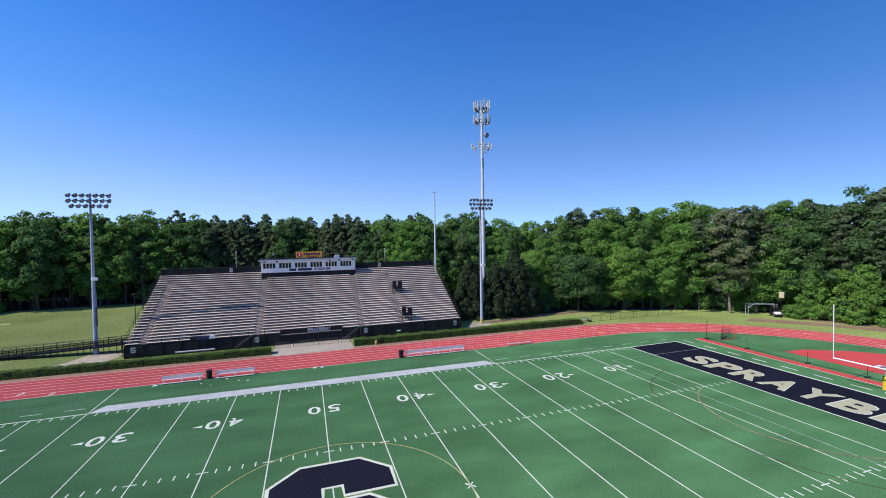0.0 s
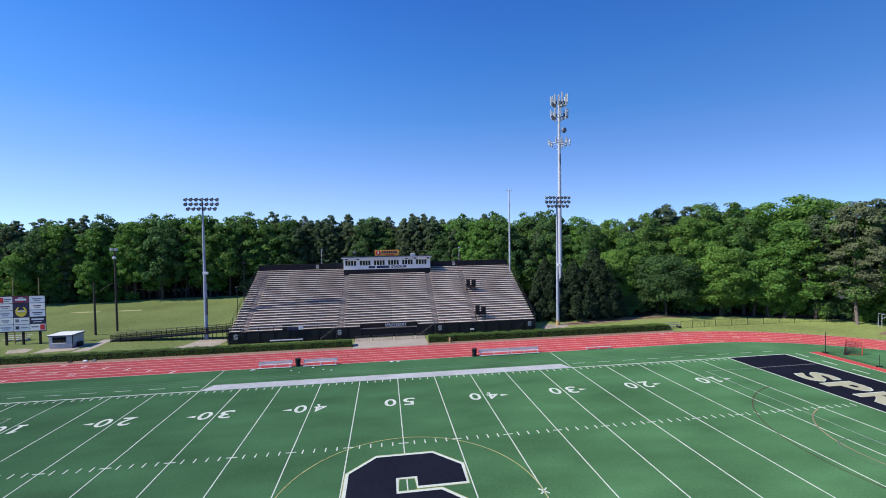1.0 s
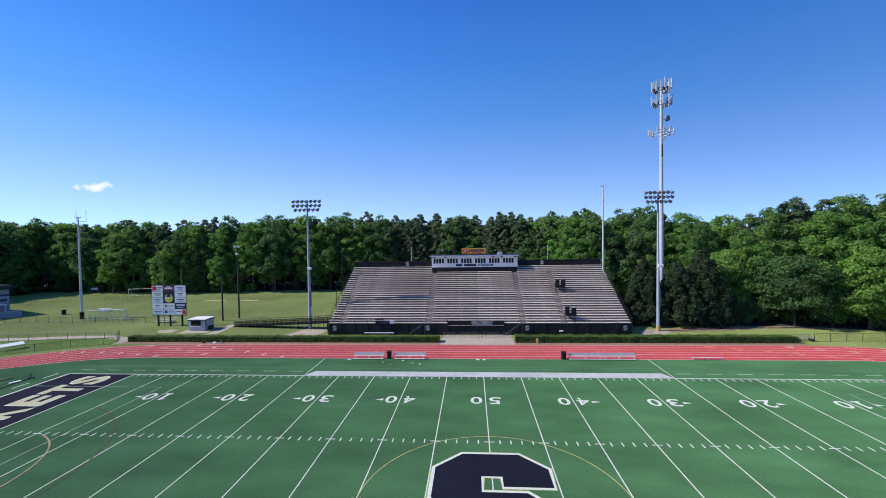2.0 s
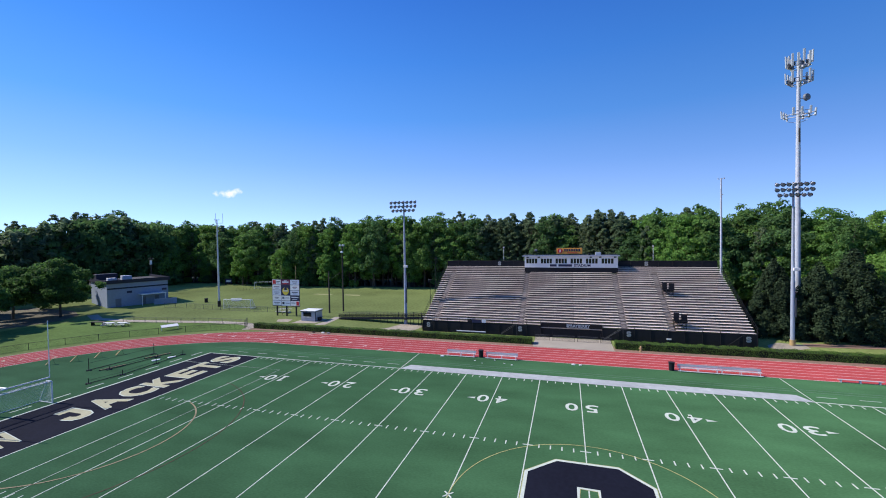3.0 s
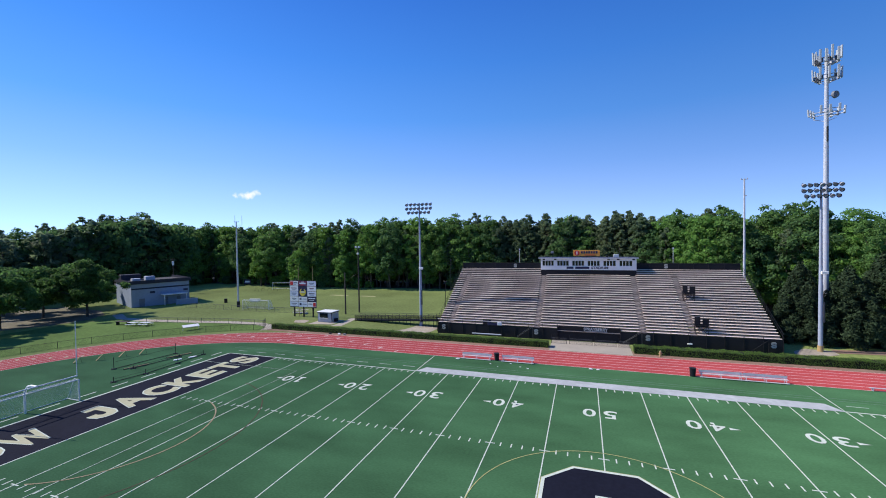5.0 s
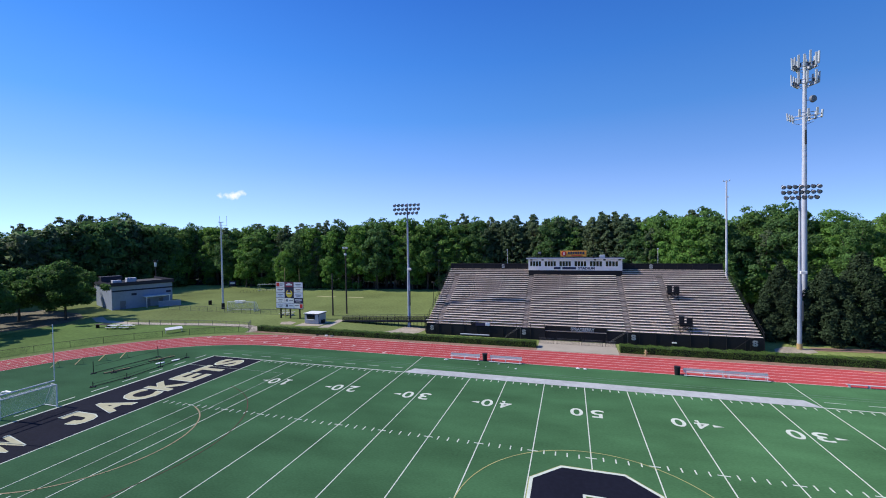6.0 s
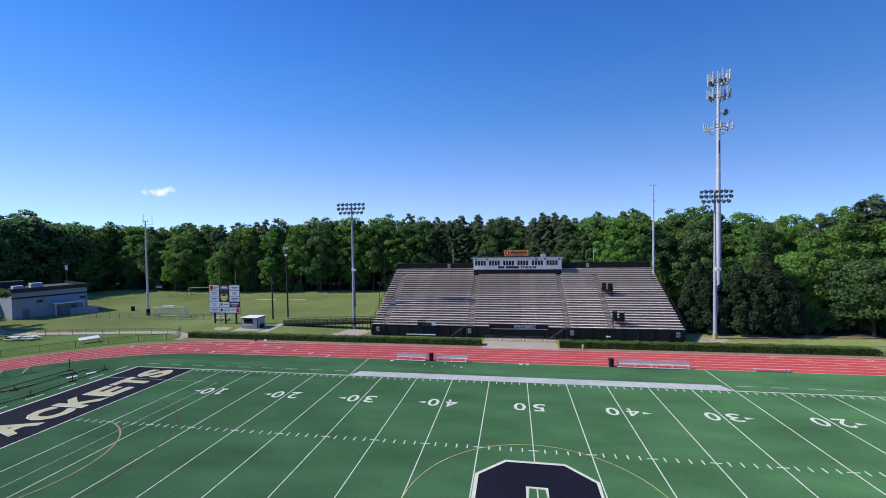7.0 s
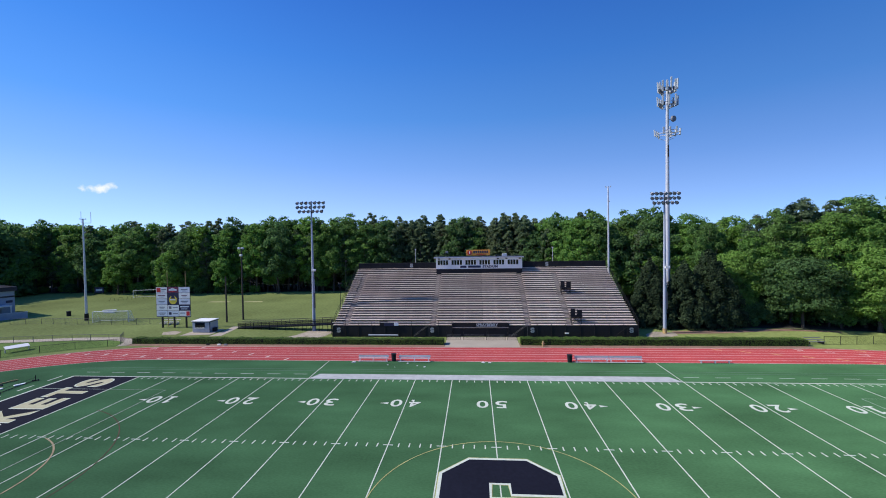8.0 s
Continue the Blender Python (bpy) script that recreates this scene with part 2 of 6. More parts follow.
def thing(name, label, category, group="", x=0, y=0, z=0, rz=0, kind=""):
    ob = new(name)
    ob.empty_display_size = 0.3
    ob.matrix_world = pose(x, y, z, 0, 0, rz)
    return tagged(ob, label, category, group, kind)


def box(bm, x0, x1, y0, y1, z0, z1, bevel=0.0, m=None):
    vs = bmesh.ops.create_cube(bm, size=1)["verts"]
    for v in vs:
        v.co = Vector((x0 + (v.co.x + 0.5) * (x1 - x0), y0 + (v.co.y + 0.5) * (y1 - y0), z0 + (v.co.z + 0.5) * (z1 - z0)))
        if m is not None:
            v.co = m @ v.co
    if bevel:
        bmesh.ops.bevel(bm, geom=list({ed for v in vs for ed in v.link_edges}), offset=bevel, segments=1, affect="EDGES")
    return bm


def B(*args, **kw):
    return box(bmesh.new(), *args, **kw)


def tube(bm, p, q, r0, r1=None, n=8, caps=True):
    r1 = r0 if r1 is None else r1
    p, q = Vector(p), Vector(q)
    turn = (q - p).to_track_quat("Z", "Y").to_matrix()
    rings = []
    for c, r in ((p, r0), (q, r1)):
        rings.append([bm.verts.new(c + turn @ Vector((r * math.cos(k * 2 * math.pi / n), r * math.sin(k * 2 * math.pi / n), 0))) for k in range(n)])
    for k in range(n):
        f = bm.faces.new((rings[0][k], rings[0][(k + 1) % n], rings[1][(k + 1) % n], rings[1][k]))
        f.smooth = n > 6
    if caps:
        for face in (bm.faces.new(rings[0][::-1]), bm.faces.new(rings[1])):
            for edge in face.edges:
                edge.smooth = False
    return bm


def T(*args, **kw):
    return tube(bmesh.new(), *args, **kw)


def path_tube(points, r, n=6):
    bm = bmesh.new()
    for p, q in zip(points, points[1:]):
        tube(bm, p, q, r, r, n)
    return bm


def plate(points, z, thick=0.0):
    """A flat polygon at the height z, with a thickness downwards."""
    bm = bmesh.new()
    f = bm.faces.new([bm.verts.new((x, y, z)) for x, y in points])
    f.normal_update()
    if sum((x1 - x0) * (y1 + y0) for (x0, y0), (x1, y1) in zip(points, points[1:] + points[:1])) > 0:
        f.normal_flip()
    f.normal_update()
    if thick:
        out = bmesh.ops.extrude_face_region(bm, geom=[f])
        for v in out["geom"]:
            if isinstance(v, bmesh.types.BMVert):
                v.co.z -= thick
        bmesh.ops.recalc_face_normals(bm, faces=bm.faces)
    bmesh.ops.triangulate(bm, faces=[g for g in bm.faces if len(g.verts) > 4], ngon_method="EAR_CLIP")
    return bm


def ribbon(points, width, z, closed=False):
    """A flat painted line of that width along points."""
    bm = bmesh.new()
    pts = [Vector(p) for p in points]
    n = len(pts)
    left, right = [], []
    for k, p in enumerate(pts):
        d = (pts[(k + 1) % n] if closed or k < n - 1 else p) - (pts[k - 1] if closed or k else p)
        d.normalize()
        s = Vector((-d.y, d.x)) * width / 2
        left.append(bm.verts.new((*(p + s), z)))
        right.append(bm.verts.new((*(p - s), z)))
    for k in range(n if closed else n - 1):
        j = (k + 1) % n
        bm.faces.new((right[k], right[j], left[j], left[k]))
    return bm


def arc(cx, cy, r, a0, a1, n=48):
    return [(cx + r * math.cos(radians(a0 + (a1 - a0) * k / n)), cy + r * math.sin(radians(a0 + (a1 - a0) * k / n))) for k in range(n + 1)]


def oval(r, half=48.6, n=40):
    return arc(half, 0, r, -90, 90, n) + arc(-half, 0, r, 90, 270, n)


def text_mesh(name, body, width, height, material, bold=0.0, thick=0.0):
    """A word in the built-in font, fitted to a width and height round its centre."""
    cu = bpy.data.curves.new(name, "FONT")
    cu.body, cu.offset, cu.extrude, cu.resolution_u = body, bold, thick, 3
    ob = bpy.data.objects.new(name, cu)
    scene.collection.objects.link(ob)
    me = bpy.data.meshes.new_from_object(ob.evaluated_get(bpy.context.evaluated_depsgraph_get()))
    bpy.data.objects.remove(ob)
    bpy.data.curves.remove(cu)
    co = np.array([v.co for v in me.vertices])
    lo, hi = co.min(0), co.max(0)
    for v in me.vertices:
        v.co.x = (v.co.x - (lo[0] + hi[0]) / 2) * width / (hi[0] - lo[0])
        v.co.y = (v.co.y - (lo[1] + hi[1]) / 2) * height / (hi[1] - lo[1])
    me.materials.clear()
    me.materials.append(material)
    return me


# ---- ground, field and track ----
YD = 0.9144
SIDE, GOAL, END = 24.384, 50 * YD, 60 * YD

bend_lawn = [(-48.6 + 42.0 * math.cos(radians(k)), 42.0 * math.sin(radians(k))) for k in range(214, 100, -6)]
tagged(part("lawn", plate([(-63.6, 43.4), (-68, 44.9), (-75, 44.6), (-84.5, 43.0), (-97, 41.2), (-106, 40.5), (-110, 34), (-112, 22), (-113, 6), (-110, -22)] + bend_lawn, -0.046), lawn_mat), "deep green watered lawn round the bend of the track", "lawn", kind="structure")
tagged(part("ground", plate([(-2500, -2500), (2500, -2500), (2500, 2500), (-2500, 2500)], -0.05), grass_mat),
                "sunlit mown grass round the stadium", "ground", kind="structure")
field = tagged(part("football_field", plate(oval(32.0), 0.0), turf_mat),
               "green artificial turf football field with painted lines", "sports field", kind="structure")
bm = bmesh.new()
inner, outer = [[bm.verts.new((x, y, 0.0)) for x, y in oval(r)] for r in (32.03, 39.6)]
for k in range(len(inner)):
    j = (k + 1) % len(inner)
    bm.faces.new((inner[k], outer[k], outer[j], inner[j]))
track = tagged(part("running_track", bm, track_mat), "red rubber running track with white lane lines", "running track", kind="structure")
LANE = 1.235
for k in range(7):
    part("lane_line", ribbon(oval(32.1 + LANE * k), 0.075, 0.006, True), lane_paint, track)
tagged(part("track_curb", ribbon(oval(39.78), 0.34, -0.012, True), soil_mat), "brown earth edge along the outside of the track", "edge", kind="structure")

# stagger and exchange marks on the lanes, and worn lane numbers


def track_at(side, s, r):
    """The place and turn at s metres past the start of a bend, on the lane of that radius."""
    if s <= 0:
        return pose(side * (48.6 + s), r, 0.0)
    return pose(side * (48.6 + r * math.sin(s / r)), r * math.cos(s / r), 0.0, 0, 0, -math.degrees(s / r) * side)


for lane in range(6):
    r = 32.1 + LANE * (lane + 0.5)
    for side, s, paint in ((-1, -18.95 + 3.45 * lane, lane_paint), (-1, 1.0 + 3.55 * lane, lane_paint), (-1, 34.0 + 3.2 * lane, cream_paint),
                           (1, -13.9 + 3.4 * (5 - lane), gold_paint), (1, 5.9 + 3.5 * (5 - lane), gold_paint), (1, 30.0 + 3.0 * (5 - lane), lane_paint)):
        slant = 0.35 * side
        part("lane_mark", plate([(-0.30 - slant, 0.38), (-0.04 - slant, 0.38), (0.30 + slant, -0.38), (0.04 + slant, -0.38)], 0.009), paint, track, at=track_at(side, s, r))
    for side, s in ((-1, -9.0 + 3.1 * lane), (1, -2.3 + 3.4 * (5 - lane))):
        if lane:
            part("lane_number", ribbon([(-0.45, -0.32), (0.45, -0.32), (0.45, 0.32), (-0.45, 0.32)], 0.11, 0.009, lane % 2 == 0), lane_paint, track, at=track_at(side, s, r))

Z1, Z2, Z3, Z4 = 0.006, 0.011, 0.016, 0.021
for s in (-1, 1):
    part("end_zone", plate([(s * GOAL, -SIDE), (s * END, -SIDE), (s * END, SIDE), (s * GOAL, SIDE)][::s], Z1), navy_paint, field, "navy end zone with cream letters")
    part("end_line", B(s * END - 0.0 if s > 0 else -END - 0.28, END + 0.28 if s > 0 else -END, -SIDE - 0.1, SIDE + 0.1, 0, Z2), white_paint, field)
    part("goal_line", B(s * GOAL - 0.07, s * GOAL + 0.07, -SIDE, SIDE, 0, Z2), white_paint, field)
    for k in range(13):
        part("boundary_dash", B(s * 56.7 - 0.09, s * 56.7 + 0.09, 22.6 - 3.6 * k, 24.5 - 3.6 * k, 0, Z1), white_paint, field)
    part("side_line", B(min(s * 22.86, s * END), max(s * 22.86, s * END), SIDE, SIDE + 0.16, 0, Z2), white_paint, field)
    for k in range(9):
        x = s * (24.6 + 3.66 * k)
        part("boundary_dash", B(x - 0.9, x + 0.9, 26.05, 26.17, 0, Z1), faint_paint, field)
part("bench_area_band", plate([(-22.86, SIDE), (22.86, SIDE), (22.0, 26.25), (-22.0, 26.25)], Z2), band_paint, field)
part("near_side_line", B(-END, END, -SIDE - 0.3, -SIDE, 0, Z2), white_paint, field)
for y in (27.45, 28.15):
    part("touch_line", B(-57, 57, y, y + 0.07, 0, Z1), ring_paint, field)
for k in range(-9, 10):
    x = k * 4.572
    part("yard_line", B(-0.043, 0.043, -SIDE, SIDE, 0, Z2), white_paint, field, at=pose(x, 0, 0))
for s in (-1, 1):
    part("coaching_line", ribbon([(s * 22.86, SIDE + 0.1), (s * 22.86, 31.9)], 0.1, Z2), white_paint, field)
mark = bpy.data.meshes.new("hash_mark")
bm = B(-0.05, 0.05, -0.31, 0.31, 0, Z2)
bm.to_mesh(mark)
mark.materials.append(white_paint)
cross = bpy.data.meshes.new("hash_cross")
bm = B(-0.42, 0.42, -0.05, 0.05, 0, Z3)
bm.to_mesh(cross)
cross.materials.append(white_paint)
for k in range(-49, 50):
    x = k * YD
    for y in (8.2, -8.2, SIDE - 0.45):
        if k % 5:
            shared("hash_mark", mark, field, at=pose(x, y, 0))
        elif abs(y) < 9:
            shared("hash_cross", cross, field, at=pose(x, y, 0))
# numbers, read from the stand's side
for k in (-4, -3, -2, -1, 0, 1, 2, 3, 4):
    body, x = str(50 - abs(k) * 10), k * 9.144
    for digit, dx in zip(body, (0.98, -0.98) if body != "10" else (0.72, -0.98)):
        if digit == "1":
            one = plate([(-0.42, -0.92), (0.42, -0.92), (0.42, -0.66), (0.16, -0.66), (0.16, 0.92), (-0.12, 0.92), (-0.42, 0.62), (-0.42, 0.42), (-0.16, 0.5), (-0.16, -0.66), (-0.42, -0.66)], 0.0)
            part("yard_number", one, white_paint, field, at=pose(x + dx, 17.07, Z3, 0, 0, 180))
            continue
        shared("yard_number", text_mesh("yard_number", digit, 0.55 if digit == "1" else 1.25, 1.85, white_paint, 0.012), field, at=pose(x + dx, 17.07, Z3, 0, 0, 180))
    if k:
        s = 1 if k > 0 else -1
        part("direction_arrow", plate([(x + s * 1.85, 16.75), (x + s * 1.85, 17.25), (x + s * 2.75, 17.0)][::s], Z3), white_paint, field)
# soccer and lacrosse lines
part("centre_circle", ribbon(arc(0, 0, 9.144, 0, 360, 96)[:-1], 0.075, Z3, True), yellow_paint, field)
for s in (-1, 1):
    part("lacrosse_arc", ribbon(arc(s * 46.2, 0, 14.85, 90 + (90 - 72 if s > 0 else -90 - 72), 90 + (90 + 72 if s > 0 else -90 + 72)), 0.085, Z3), orange_paint, field)
    part("penalty_arc", ribbon(arc(s * 43.7, 0, 8.6, 90 + (90 - 68 if s > 0 else -90 - 68), 90 + (90 + 68 if s > 0 else -90 + 68)), 0.13, Z4), tan_paint, field)
    part("penalty_area", ribbon([(s * END, 19.9), (s * 38.5, 19.9), (s * 38.5, -19.9), (s * END, -19.9)], 0.08, Z4), faint_paint, field)
    if s > 0:
        part("crease_circle", ribbon(arc(s * 36.8, 0, 2.6, 0, 360)[:-1], 0.08, Z4, True), ring_paint, field)
    bm = bmesh.new()
    for a0 in (45, 135):
        d = Vector((math.cos(radians(a0)), math.sin(radians(a0)), 0)) * 0.45
        box(bm, -0.42, 0.42, -0.05, 0.05, 0, Z4, m=pose(s * 9.144, 0, 0, 0, 0, a0))
    part("faceoff_cross", bm, white_paint, field)
# block monogram at midfield, drawn as a plain shape
half = [(-4.2, 4.2), (-2.2, 6.2), (2.2, 6.2), (4.2, 4.2), (4.2, 1.95), (0.75, 1.95), (0.75, 3.15), (-0.78, 3.15), (-0.78, 1.3), (2.3, 1.3)]
mono = half + [(4.2, -0.6)] + [(-x, -y) for x, y in half] + [(-4.2, 0.6)]

part("monogram_border", ribbon(mono, 0.64, Z3, True), yellow_paint, field)
part("monogram_border", ribbon(mono, 0.52, Z3 + 0.004, True), white_paint, field)
part("monogram", plate(mono, Z4 + 0.004), navy_paint, field, "navy block monogram")
# end zone words
HOOK = [(0.32, 1), (1, 1), (1, 0.3), (0.86, 0.08), (0.62, 0), (0.3, 0), (0.08, 0.1), (0, 0.3), (0, 0.42), (0.33, 0.42), (0.33, 0.32), (0.42, 0.23), (0.55, 0.23), (0.66, 0.32), (0.66, 0.78), (0.32, 0.78)]


def end_letter(ch, w, h, mat_):
    if ch != "J":
        return text_mesh("end_zone_letter", ch, w, h, mat_, 0.04)
    bm = plate([((x - 0.5) * w, (y - 0.5) * h) for x, y in HOOK], 0.0)
    me = bpy.data.meshes.new("end_zone_letter")
    bm.to_mesh(me)
    bm.free()
    me.materials.append(mat_)
    return me


for word, s, y0, step in (("SPRAYBERRY", 1, 17.4, -3.36), ("JACKETS", -1, 0.8, 3.28), ("YELLOW", -1, -21.4, 3.28)):
    for k, ch in enumerate(word):
        y, wide = y0 + step * (k + 0.5), 2.3 if ch == "J" else 2.8
        for mat_, z in ((white_paint, Z2), (cream_paint, Z3)):
            grow = 0.0 if mat_ is cream_paint else 0.26
            shared("end_zone_letter", end_letter(ch, wide + grow, 3.8 + grow, mat_), field,
                   at=pose(s * 49.7, y, z, 0, 0, -90 * s))
# ends inside the bend
part("runway", B(59.1, 60.5, -26, 24.6, 0, Z1), apron_mat, field, "red rubber jumping runway")
part("runway_edge", B(58.98, 59.08, -26, 24.6, 0, Z1), white_paint, field)
part("jump_apron", plate([(64.2, 14.4), (67.8, 14.1), (72.7, 11.2), (77.0, 7.1), (78.6, 0), (77, -7.1), (72.7, -11.2), (67.8, -14.1), (64.2, -14.4)][::-1], Z1), apron_mat, field, "red rubber jumping apron")

# ---- the grandstand ----
ROWS, TREAD, RISE = 27, 0.635, 0.345
SX0, SX1, SY0, SZ0 = -27.6, 26.3, 47.35, 2.05
AISLES = (-25.4, -9.3, 7.66, 14.9)
AW = 0.52


def row_y(i):
    return SY0 + TREAD * i


def row_z(i):
    return SZ0 + RISE * i


stand = thing("grandstand", "large aluminium plank grandstand with black skirting and press box", "grandstand", x=0, y=SY0)
stand.matrix_world = Matrix.Identity(4)
edges = [SX0] + [v for a0 in AISLES for v in (a0 - AW, a0 + AW)] + [SX1]
spans = [(edges[k], edges[k + 1]) for k in range(0, len(edges), 2)]
spans = spans[:2] + [(spans[2][0], -0.3), (-0.27, spans[2][1])] + spans[3:]
# the rows at the top run on over the outer aisles
TOP_ROW = 24
spans += [(SX0, AISLES[1] - AW), (AISLES[2] + AW, SX1)]
# long planks are laid in joined lengths
seat_me, foot_me = [], []
for x0, x1 in spans:
    old = x0 < -1
    # foot planks carry the painted shade, seat planks stay bright
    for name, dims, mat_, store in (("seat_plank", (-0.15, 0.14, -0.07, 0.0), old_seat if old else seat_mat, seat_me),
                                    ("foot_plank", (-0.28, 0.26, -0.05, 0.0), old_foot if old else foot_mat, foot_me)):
        me = bpy.data.meshes.new(name)
        y0, y1, z0, z1 = dims
        nose = [(y0, z0), (y0, z0 * 0.55), (y0 + 0.022, z1 - 0.010), (y0 + 0.045, z1), (y1, z1), (y1, z0)]
        b_ = bmesh.new()
        ends = [[b_.verts.new((x, y, z)) for y, z in nose] for x in (x0, x1)]
        b_.faces.new(ends[0][::-1])
        b_.faces.new(ends[1])
        for j in range(6):
            b_.faces.new((ends[0][j], ends[0][(j + 1) % 6], ends[1][(j + 1) % 6], ends[1][j]))
        bmesh.ops.recalc_face_normals(b_, faces=b_.faces)
        if name == "foot_plank":
            box(b_, x0, x1, 0.23, 0.26, 0.0, 0.15)
        b_.to_mesh(me)
        b_.free()
        me.materials.append(mat_)
        store.append(me)
for i in range(ROWS):
    for k, (x0, x1) in enumerate(spans):
        if (i >= TOP_ROW) != (k >= len(spans) - 2):
            continue
        shared("seat_plank", seat_me[k], stand, at=pose(0, row_y(i), row_z(i)))
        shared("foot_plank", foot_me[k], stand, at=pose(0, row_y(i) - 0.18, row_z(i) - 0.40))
step_me = bpy.data.meshes.new("aisle_step")
b_ = B(-AW, AW, -0.32, 0.32, -0.05, 0.0)
box(b_, -AW, AW, -0.32, -0.29, -0.30, -0.05)
box(b_, -AW, AW, -0.02, 0.32, 0.13, 0.17)
b_.to_mesh(step_me)
b_.free()
step_me.materials.append(step_mat)
nose_me = bpy.data.meshes.new("step_nosing")
b_ = B(-AW - 0.12, AW - 0.25, -0.35, -0.27, -0.045, 0.012)
box(b_, -AW + 0.15, AW + 0.12, -0.03, 0.05, 0.135, 0.182)
b_.to_mesh(nose_me)
b_.free()
nose_me.materials.append(old_seat)
for a0 in AISLES:
    for i in range(ROWS):
        if i < TOP_ROW:
            shared("step_nosing", nose_me, stand, at=pose(a0, row_y(i) - 0.1, row_z(i) - 0.40))
            shared("aisle_step", step_me, stand, at=pose(a0, row_y(i) - 0.1, row_z(i) - 0.40))
# structure under the seats
for k in range(10):
    x = SX0 + 0.4 + k * (SX1 - SX0 - 0.8) / 9
    bm = bmesh.new()
    for i in range(0, ROWS, 4):
        tube(bm, (x, row_y(i) + 0.3, 0), (x, row_y(i) + 0.3, row_z(i) - 0.5), 0.07, n=6)
    tube(bm, (x, SY0, SZ0 - 0.55), (x, row_y(ROWS - 1), row_z(ROWS - 1) - 0.55), 0.09, n=6)
    part("frame_bent", bm, steel_dark, stand)
# skirting of black windscreen, with a tunnel in the middle
FY = 46.75
for x0, x1 in ((SX0, -5.75), (4.2, SX1)):
    part("front_skirt", B(x0, x1, FY, FY + 0.06, -0.05, 1.95), black_mat, stand)
    n = round((x1 - x0) / 2.4)
    for k in range(n + 1):
        x = x0 + 0.04 + (x1 - x0 - 0.08) * k / n
        part("front_post", T((x, FY - 0.04, -0.05), (x, FY - 0.04, 2.75 if x < -5 else 2.3), 0.035, n=6), steel_dark, stand)
part("front_rail", T((SX0, FY - 0.04, 2.62), (-9.9, FY - 0.04, 2.62), 0.05, n=6), alu_mat, stand)
part("front_rail", T((SX0, FY - 0.04, 2.25), (-9.9, FY - 0.04, 2.25), 0.03, n=6), steel_dark, stand)
part("walkway", B(SX0, SX1, FY + 0.36, SY0 - 0.55, 1.55, 1.62), foot_mat, stand)
for x0, x1 in ((SX0, -5.85), (4.3, SX1)):
    part("walkway_edge", B(x0, x1, FY + 0.07, FY + 0.12, 1.64, 1.80), seat_mat, stand)
part("tunnel_wall", B(-5.75, 4.2, 50.4, 50.5, -0.05, 2.6), black_mat, stand)
for x in (-5.75, 4.2):
    part("tunnel_wall", B(x - 0.05, x + 0.05, FY + 0.08, 50.4, -0.05, 2.3), black_mat, stand)
part("tunnel_beam", B(-5.6, 4.1, FY + 0.02, FY + 0.16, 2.30, 2.52), steel_dark, stand)
for x0, x1 in ((-5.7, 0.4), (0.6, 4.15)):
    part("gate_panel", B(x0, x1, FY + 0.30, FY + 0.34, -0.04, 2.25), black_mat, stand)
part("tunnel_post", T((0.5, FY + 0.3, -0.05), (0.5, FY + 0.3, 2.3), 0.10, n=8), steel_dark, stand)
banner = part("banner", B(-1.55, 2.35, FY - 0.06, FY - 0.03, 1.74, 2.42), steel_dark, stand, "dark board with pale lettering")
shared("lettering", text_mesh("lettering", "SPRAYBERRY", 3.8, 0.50, antenna_mat, 0.02, 0.01), banner, at=pose(0.4, FY - 0.075, 2.14, 90, 0, 0))
part("lower_line", B(-1.4, 2.2, FY - 0.075, FY - 0.062, 1.76, 1.83), antenna_mat, banner)
# side panels and side handrails
for x, s in ((SX0 - 0.05, -1), (SX1 + 0.05, 1)):
    bm = bmesh.new()
    outline = [(FY + 0.1, -0.05), (row_y(ROWS - 1) + 0.4, -0.05), (row_y(ROWS - 1) + 0.4, row_z(ROWS - 1) - 0.6), (FY + 0.1, SZ0 - 0.6)]
    rings = [[bm.verts.new((x + d, y, z)) for y, z in outline] for d in (-0.03, 0.03)]
    bm.faces.new(rings[0])
    bm.faces.new(rings[1][::-1])
    for k in range(4):
        bm.faces.new((rings[0][k], rings[1][k], rings[1][(k + 1) % 4], rings[0][(k + 1) % 4]))
    bmesh.ops.recalc_face_normals(bm, faces=bm.faces)
    part("side_skirt", bm, black_mat, stand)
    for h in (0.55, 1.05):
        part("side_rail", T((x + s * 0.08, SY0 - 0.4, SZ0 + h - 0.35), (x + s * 0.08, row_y(ROWS - 1) + 0.3, row_z(ROWS - 1) + h - 0.2), 0.03, n=6), steel_dark, stand)
    for i in range(0, ROWS, 3):
        part("side_post", T((x + s * 0.08, row_y(i), row_z(i) - 0.6), (x + s * 0.08, row_y(i), row_z(i) + 0.85), 0.03, n=6), steel_dark, stand)
# back wall and the black screen behind the seats
BY = row_y(ROWS - 1) + 0.55
part("rear_screen", B(SX0, SX1, BY, BY + 0.06, -0.05, 9.59), black_mat, stand)
for x0, x1 in ((SX0, -9.95), (8.42, SX1)):
    part("back_wall", B(x0, x1, BY, BY + 0.08, 9.6, 12.2), black_mat, stand)
    n = round((x1 - x0) / 2.4)
    for k in range(n + 1):
        x = x0 + 0.05 + (x1 - x0 - 0.1) * k / n
        part("back_post", T((x, BY - 0.05, 10.4), (x, BY - 0.05, 12.24), 0.035, n=6), steel_dark, stand)
    part("back_rail", T((x0, BY - 0.05, 12.24), (x1, BY - 0.05, 12.24), 0.03, n=6), steel_dark, stand)


